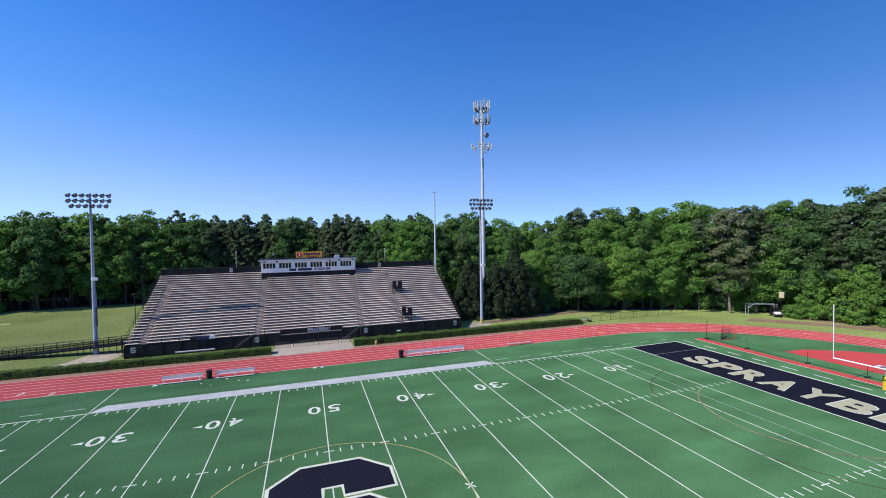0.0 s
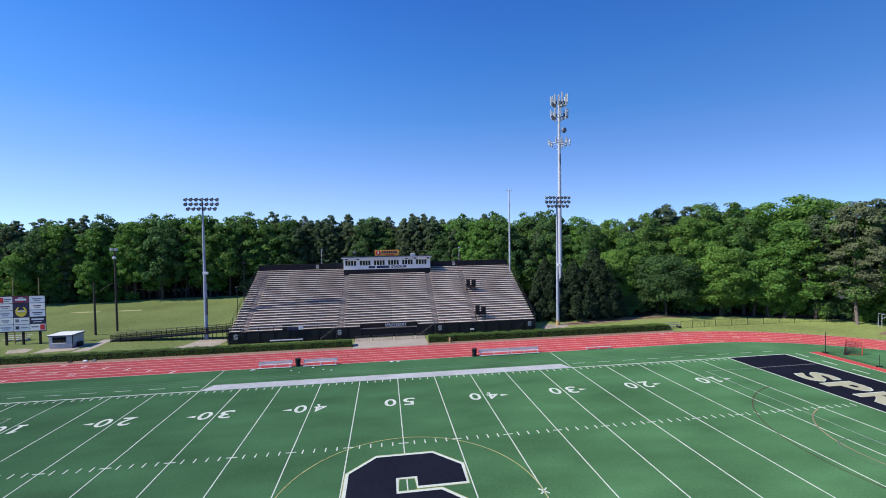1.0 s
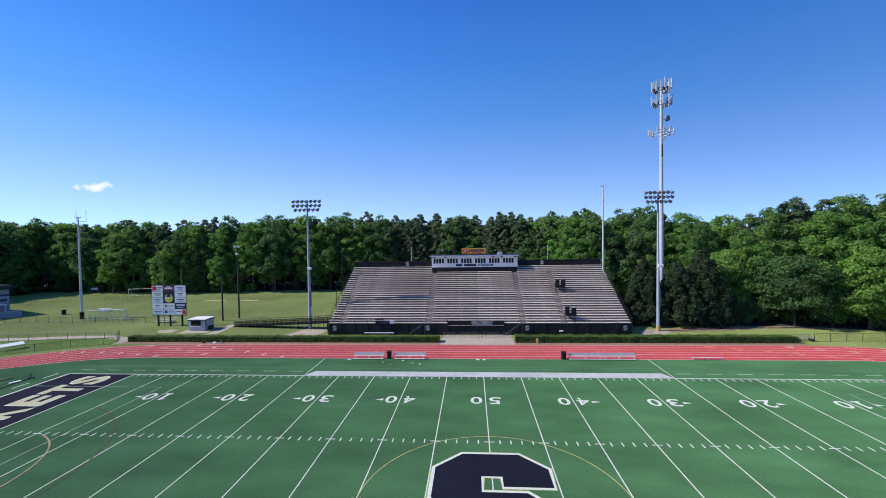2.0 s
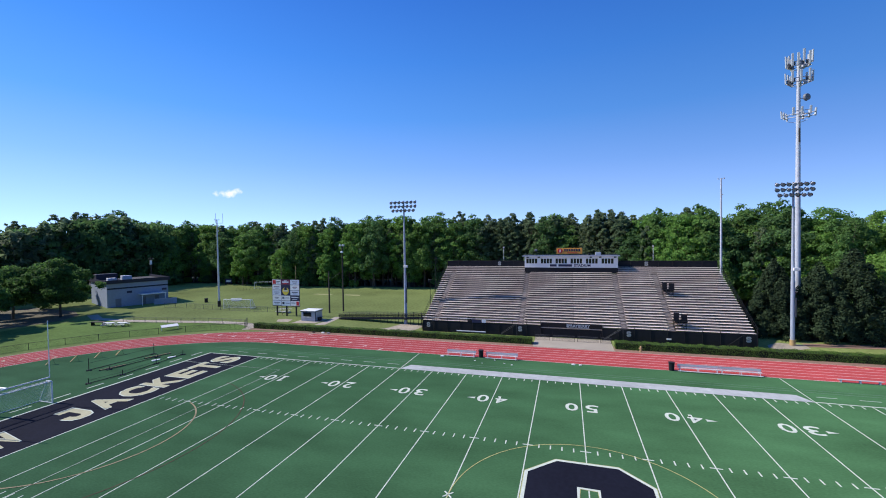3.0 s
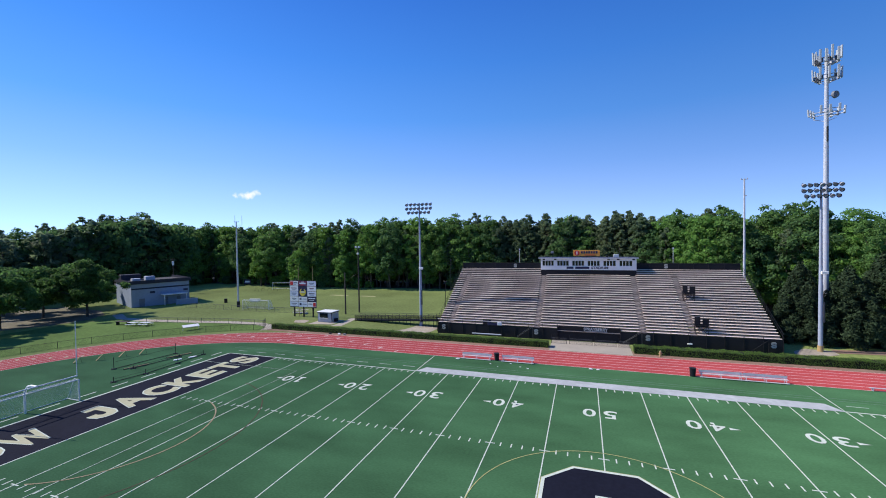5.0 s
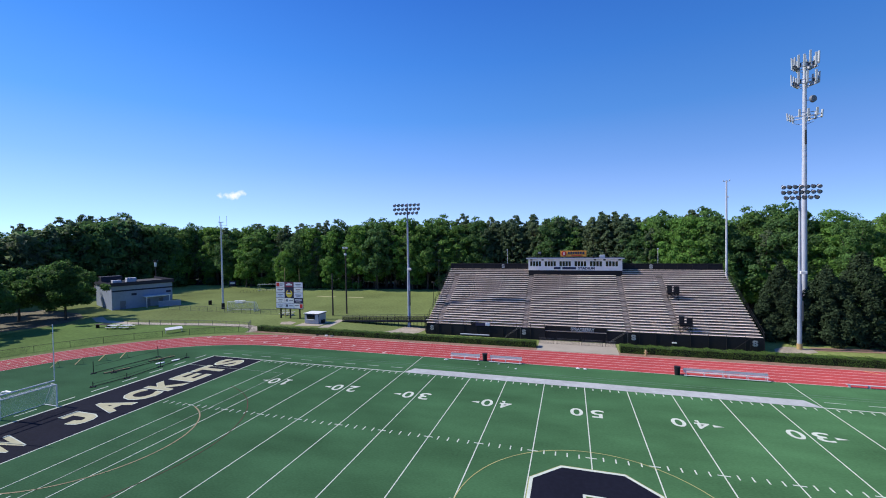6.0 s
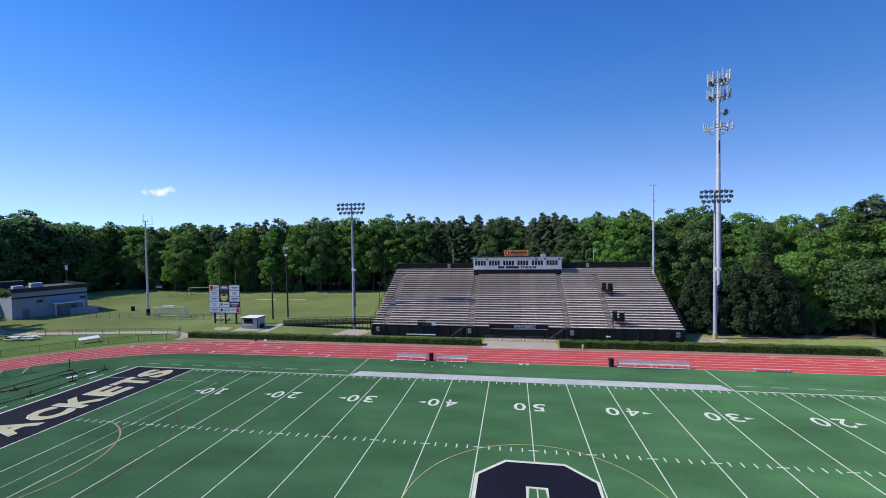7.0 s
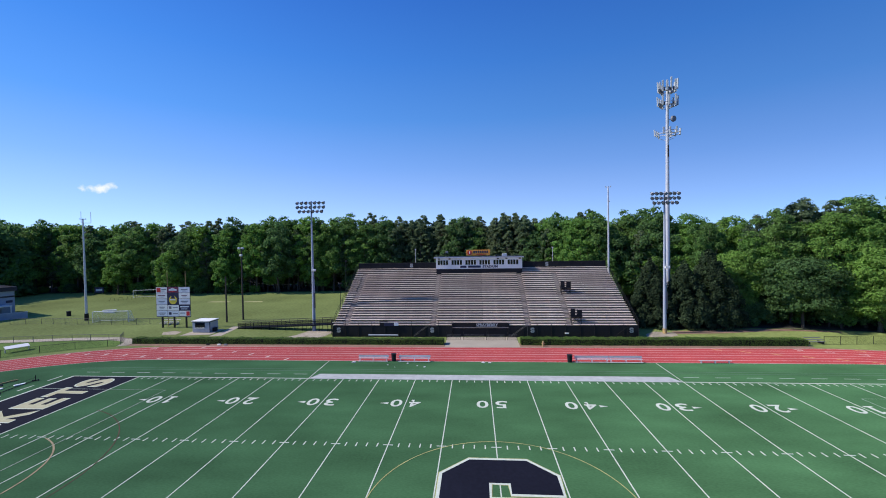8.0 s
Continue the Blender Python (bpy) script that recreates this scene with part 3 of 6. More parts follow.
def monogram_plate(x, y, z, h):
    """A small white block-shaped plaque on a wall."""
    k = h / 12.4
    ob = thing("wall_plaque", "weathered white block monogram plaque on the black windscreen", "plaque", "plaques on the grandstand", x, y, z)
    bm = plate([(a * k * 1.12, b * k) for a, b in mono], 0.0, 0.03)
    bmesh.ops.transform(bm, matrix=pose(0, 0, 0, 90, 0, 0), verts=bm.verts)
    part("plaque_face", bm, plaque_mat, ob)
    return ob


for x in (-26.4, -9.35, 8.3, 25.1):
    monogram_plate(x, FY - 0.09, 1.2, 0.9)
monogram_plate(-15.6, BY - 0.14, 11.65, 0.85)
monogram_plate(13.9, BY - 0.14, 11.65, 0.85)

# braced stair rails in front of two aisles
for x0, x1 in ((-12.6, -9.9), (4.6, 7.4)):
    ob = thing("stair_rail", "sloping galvanised handrail before the grandstand skirting", "handrail", "stair rails", x0, FY - 0.25)
    for dy in (0, -0.12):
        part("rail", T((0, dy, 0.35 if dy else 0.15), (x1 - x0, dy, 2.35 if dy else 2.1), 0.022, n=6), fence_mat, ob)
    part("post", T((0, 0, -0.05), (0, 0, 0.4), 0.025, n=6), fence_mat, ob)
    part("post", T((x1 - x0, 0, -0.05), (x1 - x0, 0, 2.35), 0.025, n=6), fence_mat, ob)
for x in (-25.4, 24.4):
    ob = thing("stair_brace", "thin dark sloping handrail before the grandstand skirting", "handrail", "stair rails", x - 2.2, FY - 0.2)
    part("rail", T((0, 0, 0.1), (2.2, 0, 1.9), 0.035, n=6), steel_dark, ob)
    part("post", T((2.2, 0, -0.05), (2.2, 0, 1.95), 0.03, n=6), steel_dark, ob)

# ---- press box ----
PX0, PX1, PY = -9.95, 8.42, 62.35
press = thing("press_box", "long white press box with dark windows on the grandstand", "press box")
part("skirt", B(PX0 + 0.02, PX1 - 0.02, PY + 0.05, 65.9, 9.8, 10.93), black_mat, press, "black skirting under the press box")
part("lower_wall", B(PX0, PX1, PY, PY + 0.12, 10.93, 11.78), wall_white, press)
part("upper_wall", B(PX0, PX1, PY, PY + 0.12, 12.80, 13.28), wall_white, press)
for x in (PX0, PX1 - 0.12):
    part("end_wall", B(x, x + 0.12, PY + 0.12, 66.0, 10.93, 13.28), wall_white, press)
part("rear_wall", B(PX0, PX1, 66.0, 66.1, 9.8, 13.28), wall_white, press)
part("inner_wall", B(PX0 + 0.13, PX1 - 0.13, PY + 0.9, PY + 1.0, 10.95, 13.25), navy_trim, press)
groups = [-8.45 + 2.99 * k for k in range(6)]
prev = PX0
for g in groups:
    for k in range(4):
        x0 = g - 1.14 + 0.59 * k
        part("pier", B(prev, x0, PY, PY + 0.12, 11.78, 12.80), wall_white, press)
        win = part("window_frame", B(x0 - 0.03, x0 + 0.51, PY - 0.02, PY - 0.003, 11.74, 11.79), wall_white, press)
        part("pane", B(x0 + 0.005, x0 + 0.475, PY + 0.04, PY + 0.06, 11.785, 12.795), glass_mat, win)
        prev = x0 + 0.48
part("pier", B(prev, PX1, PY, PY + 0.12, 11.78, 12.80), wall_white, press)
part("roof", B(PX0 - 0.45, PX1 + 0.35, PY - 0.35, 66.3, 13.28, 13.46, 0.03), navy_trim, press)
part("fascia", B(PX0 - 0.45, PX1 + 0.35, PY - 0.40, PY - 0.355, 13.26, 13.47), galv_mat, press)
for x in (-9.3, -7.0, 3.3, 5.1, 7.9):
    part("loudspeaker", B(x - 0.22, x + 0.22, PY - 0.34, PY - 0.02, 12.98, 13.22, 0.03), steel_dark, press)
part("name_lettering", B(-4.75, -3.4, PY - 0.03, PY - 0.004, 11.14, 11.62), sign_navy, press)
part("name_lettering", B(-3.05, -0.35, PY - 0.03, PY - 0.004, 11.14, 11.62), sign_navy, press)
shared("name_lettering", text_mesh("name_lettering", "STADIUM", 3.2, 0.52, sign_navy, 0.04, 0.02), press, at=pose(1.65, PY - 0.01, 11.38, 90, 0, 0))
for x, h, w in ((-7.6, 1.5, 0.06), (-8.1, 0.9, 0.05), (-0.6, 0.8, 0.05)):
    part("aerial", T((x, 63.3, 13.46), (x, 63.3, 13.46 + h), w, n=6), steel_dark, press)
part("dish", B(-7.95, -7.35, 63.2, 63.35, 14.3, 14.75, 0.06), sign_grey, press)
part("roof_unit", B(4.3, 5.3, 63.2, 64.2, 13.46, 14.05, 0.04), galv_mat, press)
part("roof_unit", B(2.9, 3.3, 63.2, 63.8, 13.46, 13.85, 0.04), steel_dark, press)
sign = thing("roof_sign", "orange advertising sign on the press box roof", "sign", x=-0.85, y=62.8, z=13.46)
part("board", B(-2.55, 2.55, -0.06, 0.06, 0.28, 1.50, 0.02), sign_orange, sign)
bm = bmesh.new()
bmesh.ops.create_cone(bm, segments=20, radius1=0.5, radius2=0.5, depth=0.03, cap_ends=True, matrix=pose(-1.85, -0.08, 0.92, 90, 0, 0))
part("emblem", bm, sign_red, sign)
part("emblem_bar", B(-1.95, -1.75, -0.115, -0.097, 0.62, 1.22), sign_white, sign)
for k in range(7):
    part("lettering", B(-1.05 + 0.47 * k, -0.72 + 0.47 * k, -0.085, -0.062, 0.82, 1.30), sign_navy, sign)
part("lettering", B(-0.4, 1.6, -0.085, -0.062, 0.46, 0.60), sign_red, sign)
for x in (-2.2, 0, 2.2):
    part("leg", T((x, 0, 0), (x, 0, 0.32), 0.05, n=6), steel_dark, sign)
# small lamp posts behind the stand wall
for x in (-14.7, 15.2):
    ob = thing("flag_pole", "thin grey pole behind the grandstand wall", "pole", "poles behind the wall", x, BY + 0.2, -0.05)
    part("shaft", T((0, 0, 0), (0, 0, 15.2), 0.06, 0.045, n=6), galv_mat, ob)
    part("bracket", B(-0.15, 0.15, -0.06, 0.06, 15.1, 15.35, 0.02), galv_mat, ob)
for x, y, h in ((-28.35, 57.5, 13.2), (-28.6, 54.5, 8.9)):
    ob = thing("side_lamp_post", "thin dark grey lamp post beside the grandstand", "lamp post", "side lamp posts", x, y, -0.05)
    part("shaft", T((0, 0, 0), (0, 0, h), 0.07, 0.05, n=6), steel_dark, ob)
    part("lamp_head", B(-0.1, 0.35, -0.12, 0.12, h - 0.12, h + 0.1, 0.03), steel_dark, ob)
# two raised camera platforms among the seats
for x, i in ((15.95, 13), (16.1, 1)):
    y, z = row_y(i), row_z(i)
    ob = thing("camera_platform", "black steel camera platform with two seats standing on the bleachers", "platform", "camera platforms", x, y, z)
    for dx in (-0.85, 0.85):
        for dy in (-0.3, 0.5):
            part("leg", T((dx, dy, -0.4 + (0.33 if dy > 0 else 0)), (dx, dy, 1.2), 0.045, n=6), steel_dark, ob)
    part("deck", B(-1.0, 1.0, -0.5, 0.7, 0.98, 1.06), steel_dark, ob)
    for x0, x1, z1 in ((-1.0, -0.22, 2.35), (0.08, 0.95, 2.2)):
        part("seat_back", B(x0, x1, -0.05, 0.0, 0.0, z1 - 1.25, 0.02, m=pose(0, -0.32, 1.25, -8, 0, 0)), black_mat, ob)
        part("seat_cushion", B(x0, x1, -0.36, 0.16, 1.2, 1.3, 0.03), black_mat, ob)
        for dx in (x0 + 0.05, x1 - 0.05):
            part("seat_post", T((dx, -0.3, 1.0), (dx, -0.42, z1 + 0.15), 0.03, n=6), steel_dark, ob)
            part("arm_rest", T((dx, -0.36, 1.62), (dx, 0.2, 1.55), 0.028, n=6), steel_dark, ob)
            part("arm_post", T((dx, 0.18, 1.06), (dx, 0.2, 1.55), 0.025, n=6), steel_dark, ob)
    part("apron", B(-0.9, 0.9, -0.36, -0.33, 0.82, 1.24), black_mat, ob)
    for u, v in ((-0.85, 0.85), (0.85, -0.85)):
        part("brace", T((u, -0.3, -0.3), (v, -0.3, 1.0), 0.035, n=6), steel_dark, ob)
        part("brace", T((u, 0.5, 0.0), (v, 0.5, 1.0), 0.03, n=6), steel_dark, ob)
    part("guard_rail", T((0.85, -0.3, 1.9), (0.85, 0.5, 1.7), 0.03, n=6), steel_dark, ob)
    part("guard_post", T((0.85, 0.5, 1.1), (0.85, 0.5, 1.75), 0.03, n=6), steel_dark, ob)

tarp = thing("folded_banner", "crumpled blue and white banner hung on the front rail", "banner", x=-16.5, y=FY - 0.14, z=1.95)
part("cloth", B(-1.5, 0.3, -0.03, 0.03, 0.0, 0.55, 0.02), sign_navy, tarp)
part("cloth_end", B(0.32, 1.1, -0.05, 0.03, 0.05, 0.6, 0.04), sign_pale, tarp)
shade_board = thing("black_screen", "black folded screen standing at the front rail", "screen", x=-18.2, y=FY + 0.3, z=1.62)
part("panel", B(-0.75, 0.75, 0, 0.08, 0, 1.2), black_mat, shade_board)
ob = thing("white_box", "small white box fixed to the black skirting", "box", x=14.2, y=FY - 0.1, z=0.55)
part("body", B(-0.35, 0.35, -0.05, 0.09, 0, 0.22, 0.03), sign_white, ob)
for x0, x1 in ((-20.2, -15.0),):
    ob = thing("rolled_tarp", "long pale rolled tarpaulin lying behind the hedge", "tarpaulin", x=x0, y=44.0, z=-0.05)
    part("roll", T((0, 0, 0.98), (x1 - x0, 0, 0.98), 0.11, n=10), clap_mat, ob)
    for x in (0.4, 4.8):
        part("cradle", B(x - 0.06, x + 0.06, -0.12, 0.12, 0, 0.86), steel_dark, ob)

# ---- paving between the hedges, with railings ----
tagged(part("entrance_paving", plate([(-6.65, 39.97), (5.45, 39.97), (5.45, 46.7), (-6.65, 46.7)], -0.02), concrete_mat), "pale concrete paving before the stand entrance", "paving", kind="structure")
tagged(part("tower_paving", plate([(27.8, 47.0), (31.0, 46.6), (33.6, 48.2), (33.8, 50.4), (30.5, 51.0), (28.4, 49.0)], -0.024), dry_mat), "pale dry earth at the foot of the light pole", "bare earth", kind="structure")
tagged(part("soil_strip", plate([(33.8, 49.2), (42, 49.8), (50, 51.4), (56, 51.6), (62, 50.4), (62.5, 51.6), (56, 53.4), (50, 53.2), (41, 52.0), (33.8, 51.4)], -0.026), soil_mat), "bare brown earth along the foot of the evergreens", "bare earth", kind="structure")
tagged(part("pole_paving", plate([(-37.2, 45.3), (-33.0, 45.2), (-29.4, 46.2), (-28.6, 50.6), (-31.5, 52.2), (-34.0, 51.4), (-35.0, 47.8)], -0.024), dry_mat), "pale dry earth worn bare at the foot of the light pole", "bare earth", kind="structure")
for x0, x1 in ((-6.6, -4.2), (-3.7, -0.2), (0.2, 3.4), (3.8, 5.4)):
    ob = thing("entrance_railing", "low grey steel railing on the entrance paving", "railing", "entrance railings", x0, 44.4, -0.02)
    part("mid_rail", T((0, 0, 0.5), (x1 - x0, 0, 0.5), 0.012, n=6), fence_mat, ob)
    for x in (0.0, x1 - x0):
        part("post", T((x, 0, 0), (x, 0, 1.45 if x == 0.0 else 0.95), 0.03, n=6), steel_dark, ob)
    part("rail", T((0, 0, 0.93), (x1 - x0, 0, 0.93), 0.018, n=6), fence_mat, ob)
    bm = bmesh.new()
    for k in range(int((x1 - x0) / 0.12)):
        tube(bm, (0.12 * k, 0, 0.04), (0.12 * k, 0, 0.93), 0.008, n=3, caps=False)
    for k in range(8):
        tube(bm, (0, 0, 0.06 + 0.12 * k), (x1 - x0, 0, 0.06 + 0.12 * k), 0.008, n=3, caps=False)
    part("wire_panel", bm, fence_mat, ob)

# ---- light poles and masts ----


def flood_pole(x, y, h, rack_z, wide, name="flood_light_pole", rz=0.0):
    ob = thing(name, "tall galvanised steel pole with three rows of stadium floodlights", "light pole", "floodlight poles", x, y, -0.05, rz)
    part("lower_shaft", T((0, 0, 0), (0, 0, 10), 0.30, 0.25, n=14), pole_mat, ob)
    part("upper_shaft", T((0, 0, 10), (0, 0, h), 0.24, 0.13, n=14), pole_mat, ob)
    part("base_plate", T((0, 0, 0), (0, 0, 0.9), 0.36, 0.36, n=14), tan_mat if x > 0 else pole_mat, ob)
    part("control_box", B(-0.1, 0.75, -0.55, -0.2, 11.6, 12.05, 0.04), sign_white, ob)
    part("cabinet", B(0.22, 0.42, -0.3, -0.05, 4.4, 7.4, 0.03), housing_mat, ob)
    part("conduit", T((0.28, 0, 0.2), (0.28, 0, 10), 0.04, n=6), galv_mat, ob)
    for r, (z, n) in enumerate(((rack_z, 7), (rack_z - 0.82, 7), (rack_z - 1.64, 6))):
        w = wide * (1 if r < 2 else 0.86)
        arm = part("crossarm", B(-w / 2, w / 2, -0.06, 0.06, z - 0.06, z + 0.06), steel_dark, ob)
        for k in range(n):
            lx = -w / 2 + 0.15 + (w - 0.3) * k / (n - 1)
            bm = bmesh.new()
            tube(bm, (lx, 0.02, z + 0.20), (lx, -0.16, z + 0.08), 0.12, 0.16, 10)
            tube(bm, (lx, -0.16, z + 0.08), (lx, -0.42, z - 0.08), 0.16, 0.29, 10)
            part("floodlight", bm, housing_mat, arm)
            part("visor", T((lx, -0.40, z - 0.07), (lx, -0.58, z - 0.16), 0.295, 0.31, 10, caps=False), galv_mat if (k + r) % 3 == 0 else housing_mat, arm)
            part("lamp_face", T((lx, -0.43, z - 0.085), (lx, -0.445, z - 0.093), 0.26, 0.26, 10), lens_mat, arm)
    return ob


flood_pole(-33.1, 51.9, 25.2, 24.9, 5.5)
flood_pole(32.0, 49.85, 25.2, 24.9, 4.8)
for x, y, h in ((27.55, 66.4, 28.3), (-91.3, 62.1, 23.5)):
    ob = thing("practice_light_pole", "slender galvanised pole with floodlights seen edge-on", "light pole", "practice field poles", x, y, -0.05, 45 if x < 0 else -16)
    part("lower_shaft", T((0, 0, 0), (0, 0, 12), 0.27, 0.21, n=12), galv_mat, ob)
    part("upper_shaft", T((0, 0, 12), (0, 0, h), 0.21, 0.13, n=12), galv_mat, ob)
    part("crossarm", B(-0.6, 0.6, -0.05, 0.05, h - 0.2, h - 0.1), galv_mat, ob)
    for k in (-1, 1):
        part("lamp_bracket", T((0.5 * k, 0, h - 0.15), (0.5 * k, -0.2, h + 0.1), 0.07, 0.05, 6), galv_mat, ob)
    part("bracket", T((0, 0, h - 3.2), (0.35, 0, h - 3.2), 0.12, n=8), galv_mat, ob)
    if x < 0:
        part("base_sleeve", T((0, 0, 0), (0, 0, 1.6), 0.42, 0.42, n=12), black_mat, ob)
        for dx in (-0.3, 1.4):
            part("aerial", T((dx, 0, h - 1.0), (dx, 0, h + 1.6), 0.05, n=5), galv_mat, ob)
        part("aerial_arm", T((-0.3, 0, h - 1.0), (1.4, 0, h - 1.0), 0.05, n=5), galv_mat, ob)

tower = thing("cell_tower", "tall grey monopole cell tower crowded with panel antennas", "cell tower", x=37.1, y=60.0, z=-0.05)
part("lower_mast", T((0, 0, 0), (0, 0, 24), 0.47, 0.37, n=20), galv_mat, tower)
part("upper_mast", T((0, 0, 24), (0, 0, 47.0), 0.37, 0.26, n=20), galv_mat, tower)
for z in (8, 16, 24, 32, 40):
    part("flange", T((0, 0, z), (0, 0, z + 0.14), 0.51 - 0.005 * z, 0.51 - 0.005 * z, n=20), galv_mat, tower)
for z0, rad, n, hgt, tilt in ((46.8, 1.4, 12, 2.1, 2), (44.0, 1.45, 9, 1.9, 2), (37.9, 2.0, 9, 1.35, 5)):
    ring = bmesh.new()
    for k in range(3):
        a0 = radians(120 * k + 20)
        d, s = Vector((math.cos(a0), math.sin(a0), 0)), Vector((-math.sin(a0), math.cos(a0), 0))
        for dz in ((-0.9, -0.2) if z0 > 40 else (-0.4, 0.15)):
            c = Vector((0, 0, z0 + dz))
            tube(ring, c, c + d * (rad - 0.2), 0.07, n=6)
            tube(ring, c + d * (rad - 0.2) - s * 1.25, c + d * (rad - 0.2) + s * 1.25, 0.07, n=6)
        tube(ring, Vector((0, 0, z0 - 1.6)), Vector((0, 0, z0 - 0.9)) + d * (rad - 0.3), 0.05, n=6)
    part("antenna_frame", ring, galv_mat, tower)
    for k in range(n):
        face, slot = k % 3, k // 3
        a0 = radians(120 * face + 20)
        d, s = Vector((math.cos(a0), math.sin(a0), 0)), Vector((-math.sin(a0), math.cos(a0), 0))
        c = d * rad + s * (-1.15 + 2.3 * slot / max(1, n // 3 - 1))
        lift = (0.5 if (k * 7) % 4 == 0 else 0.0) if z0 > 46 else 0.0
        part("panel_antenna", B(-0.1, 0.1, -0.16, 0.16, -hgt / 2, hgt / 2, 0.04), antenna_mat, tower,
             at=pose(c.x, c.y, z0 + 0.1 + lift, 0, tilt, math.degrees(a0)))
        if z0 > 40:
            part("radio_unit", B(-0.15, 0.15, -0.18, 0.18, -0.35, 0.35, 0.03), housing_mat if k % 3 else galv_mat, tower,
                 at=pose(c.x * 0.78, c.y * 0.78, z0 - 0.5, 0, 0, math.degrees(a0)))
bm = bmesh.new()
bmesh.ops.create_cone(bm, segments=18, radius1=0.62, radius2=0.55, depth=0.35, cap_ends=True, matrix=pose(1.05, -0.35, 40.6, 90, 0, 25))
part("dish", bm, sign_grey, tower)
part("dish_arm", T((0, 0, 40.5), (1.0, -0.2, 40.5), 0.07, n=6), galv_mat, tower)
part("cable_loop", T((0, -0.45, 33), (0, -0.42, 35.4), 0.14, n=6), steel_dark, tower)
part("lightning_rod", T((0.2, 0, 46.9), (0.2, 0, 48.2), 0.04, n=5), galv_mat, tower)

# ---- benches, bins and small things beside the track ----


def bench(x0, x1, y, name="player_bench"):
    ob = thing(name, "aluminium team bench with a backrest beside the track", "bench", "team benches", x0, y, 0)
    w = x1 - x0
    part("seat", B(0, w, -0.14, 0.14, 0.42, 0.47), alu_mat, ob)
    part("backrest", B(0, w, 0.22, 0.26, 0.60, 0.84), alu_mat, ob)
    part("back_rail", B(0, w, 0.22, 0.26, 0.50, 0.58), alu_mat, ob)
    part("foot_board", B(0, w, -0.52, -0.3, 0.1, 0.14), alu_mat, ob)
    n = max(2, round(w / 2.2) + 1)
    for k in range(n):
        x = 0.25 + (w - 0.5) * k / (n - 1)
        bm = T((x, 0.24, 0.84), (x, 0.2, 0.0), 0.03, n=6)
        tube(bm, (x, 0.2, 0.4), (x, -0.12, 0.42), 0.03, n=6)
        tube(bm, (x, -0.12, 0.42), (x, -0.45, 0.0), 0.03, n=6)
        part("leg_frame", bm, galv_mat, ob)
    return ob


bench(-18.55, -14.15, 32.0)
bench(-12.65, -8.1, 32.0)
bench(12.1, 16.7, 32.15)
bench(16.75, 21.2, 32.15)
ob = thing("low_bench", "low backless aluminium bench at the edge of the track", "bench", "team benches", 28.6, 32.1, 0)
part("seat", B(0, 4.2, -0.14, 0.14, 0.30, 0.35), alu_mat, ob)
for x in (0.3, 2.1, 3.9):
    part("leg", B(x - 0.03, x + 0.03, -0.16, 0.16, 0, 0.3), galv_mat, ob)
for x in (-13.4, 11.4):
    ob = thing("rubbish_bin", "black plastic rubbish bin beside a team bench", "bin", "rubbish bins", x, 32.15, 0)
    part("drum", T((0, 0, 0.02), (0, 0, 0.98), 0.31, 0.36, n=16), black_mat, ob)
    part("rim", T((0, 0, 0.98), (0, 0, 1.06), 0.39, 0.39, n=16), steel_dark, ob)
rnd = random.Random(9)
for x, y, s in ((-19.0, 31.2, 0.30), (-11.2, 31.0, 0.16), (-13.9, 30.2, 0.13), (-8.6, 29.4, 0.16), (-9.7, 29.9, 0.12), (-0.6, 31.5, 0.26), (0.3, 31.5, 0.22), (-12.7, 29.3, 0.08)):
    ob = thing("white_bag", "small crumpled white bag lying on the turf", "bag", "litter by the benches", x, y, 0)
    bm = bmesh.new()
    s *= 0.6
    bmesh.ops.create_icosphere(bm, subdivisions=2, radius=s)
    for v in bm.verts:
        v.co *= 0.8 + rnd.random() * 0.4
        v.co.x *= 1.7
        v.co.z = max(0, v.co.z * 0.55 + s * 0.4)
    part("bag_cloth", bm, sign_white, ob)
ob = thing("hydrant", "small tan iron hydrant beside the hedge", "hydrant", x=9.1, y=40.45, z=-0.05)
part("barrel", T((0, 0, 0), (0, 0, 0.7), 0.17, 0.15, n=10), tan_mat, ob)
part("bonnet", T((0, 0, 0.7), (0, 0, 0.92), 0.19, 0.07, n=10), tan_mat, ob)
for s in (-1, 1):
    part("outlet", T((s * 0.12, 0, 0.5), (s * 0.27, 0, 0.5), 0.07, n=8), tan_mat, ob)
for x, y, c in ((-47.2, 40.55, black_mat), (-45.2, 40.5, sign_white), (-44.0, 40.5, sign_grey)):
    ob = thing("kit_bag", "small bag lying at the foot of the hedge", "bag", "bags at the hedge", x, y, -0.05)
    part("bag_body", B(-0.3, 0.3, -0.15, 0.15, 0, 0.26, 0.07), c, ob)

# ---- goals ----


def goal_post(s):
    ob = thing("football_goal_post", "white gooseneck football goal post behind the end line", "goal post", "football goal posts", s * END, 0, 0)
    neck = [(s * 2.1, 0, 0), (s * 2.1, 0, 1.9), (s * 1.95, 0, 2.45), (s * 1.5, 0, 2.9), (s * 0.9, 0, 3.05), (0, 0, 3.05)]
    part("gooseneck", path_tube(neck, 0.11, 10), sign_white, ob)
    part("crossbar", T((0, -3.56, 3.05), (0, 3.56, 3.05), 0.075, n=10), sign_white, ob)
    for y in (-3.56, 3.56):
        part("upright", T((0, y, 2.98), (0, y, 9.15), 0.042, n=8), sign_white, ob)
    if s > 0:
        part("pad", T((s * 2.1, 0, 0.35), (s * 2.1, 0, 1.75), 0.32, n=12), pad_yellow, ob)
    return ob


goal_post(1)
goal_post(-1)


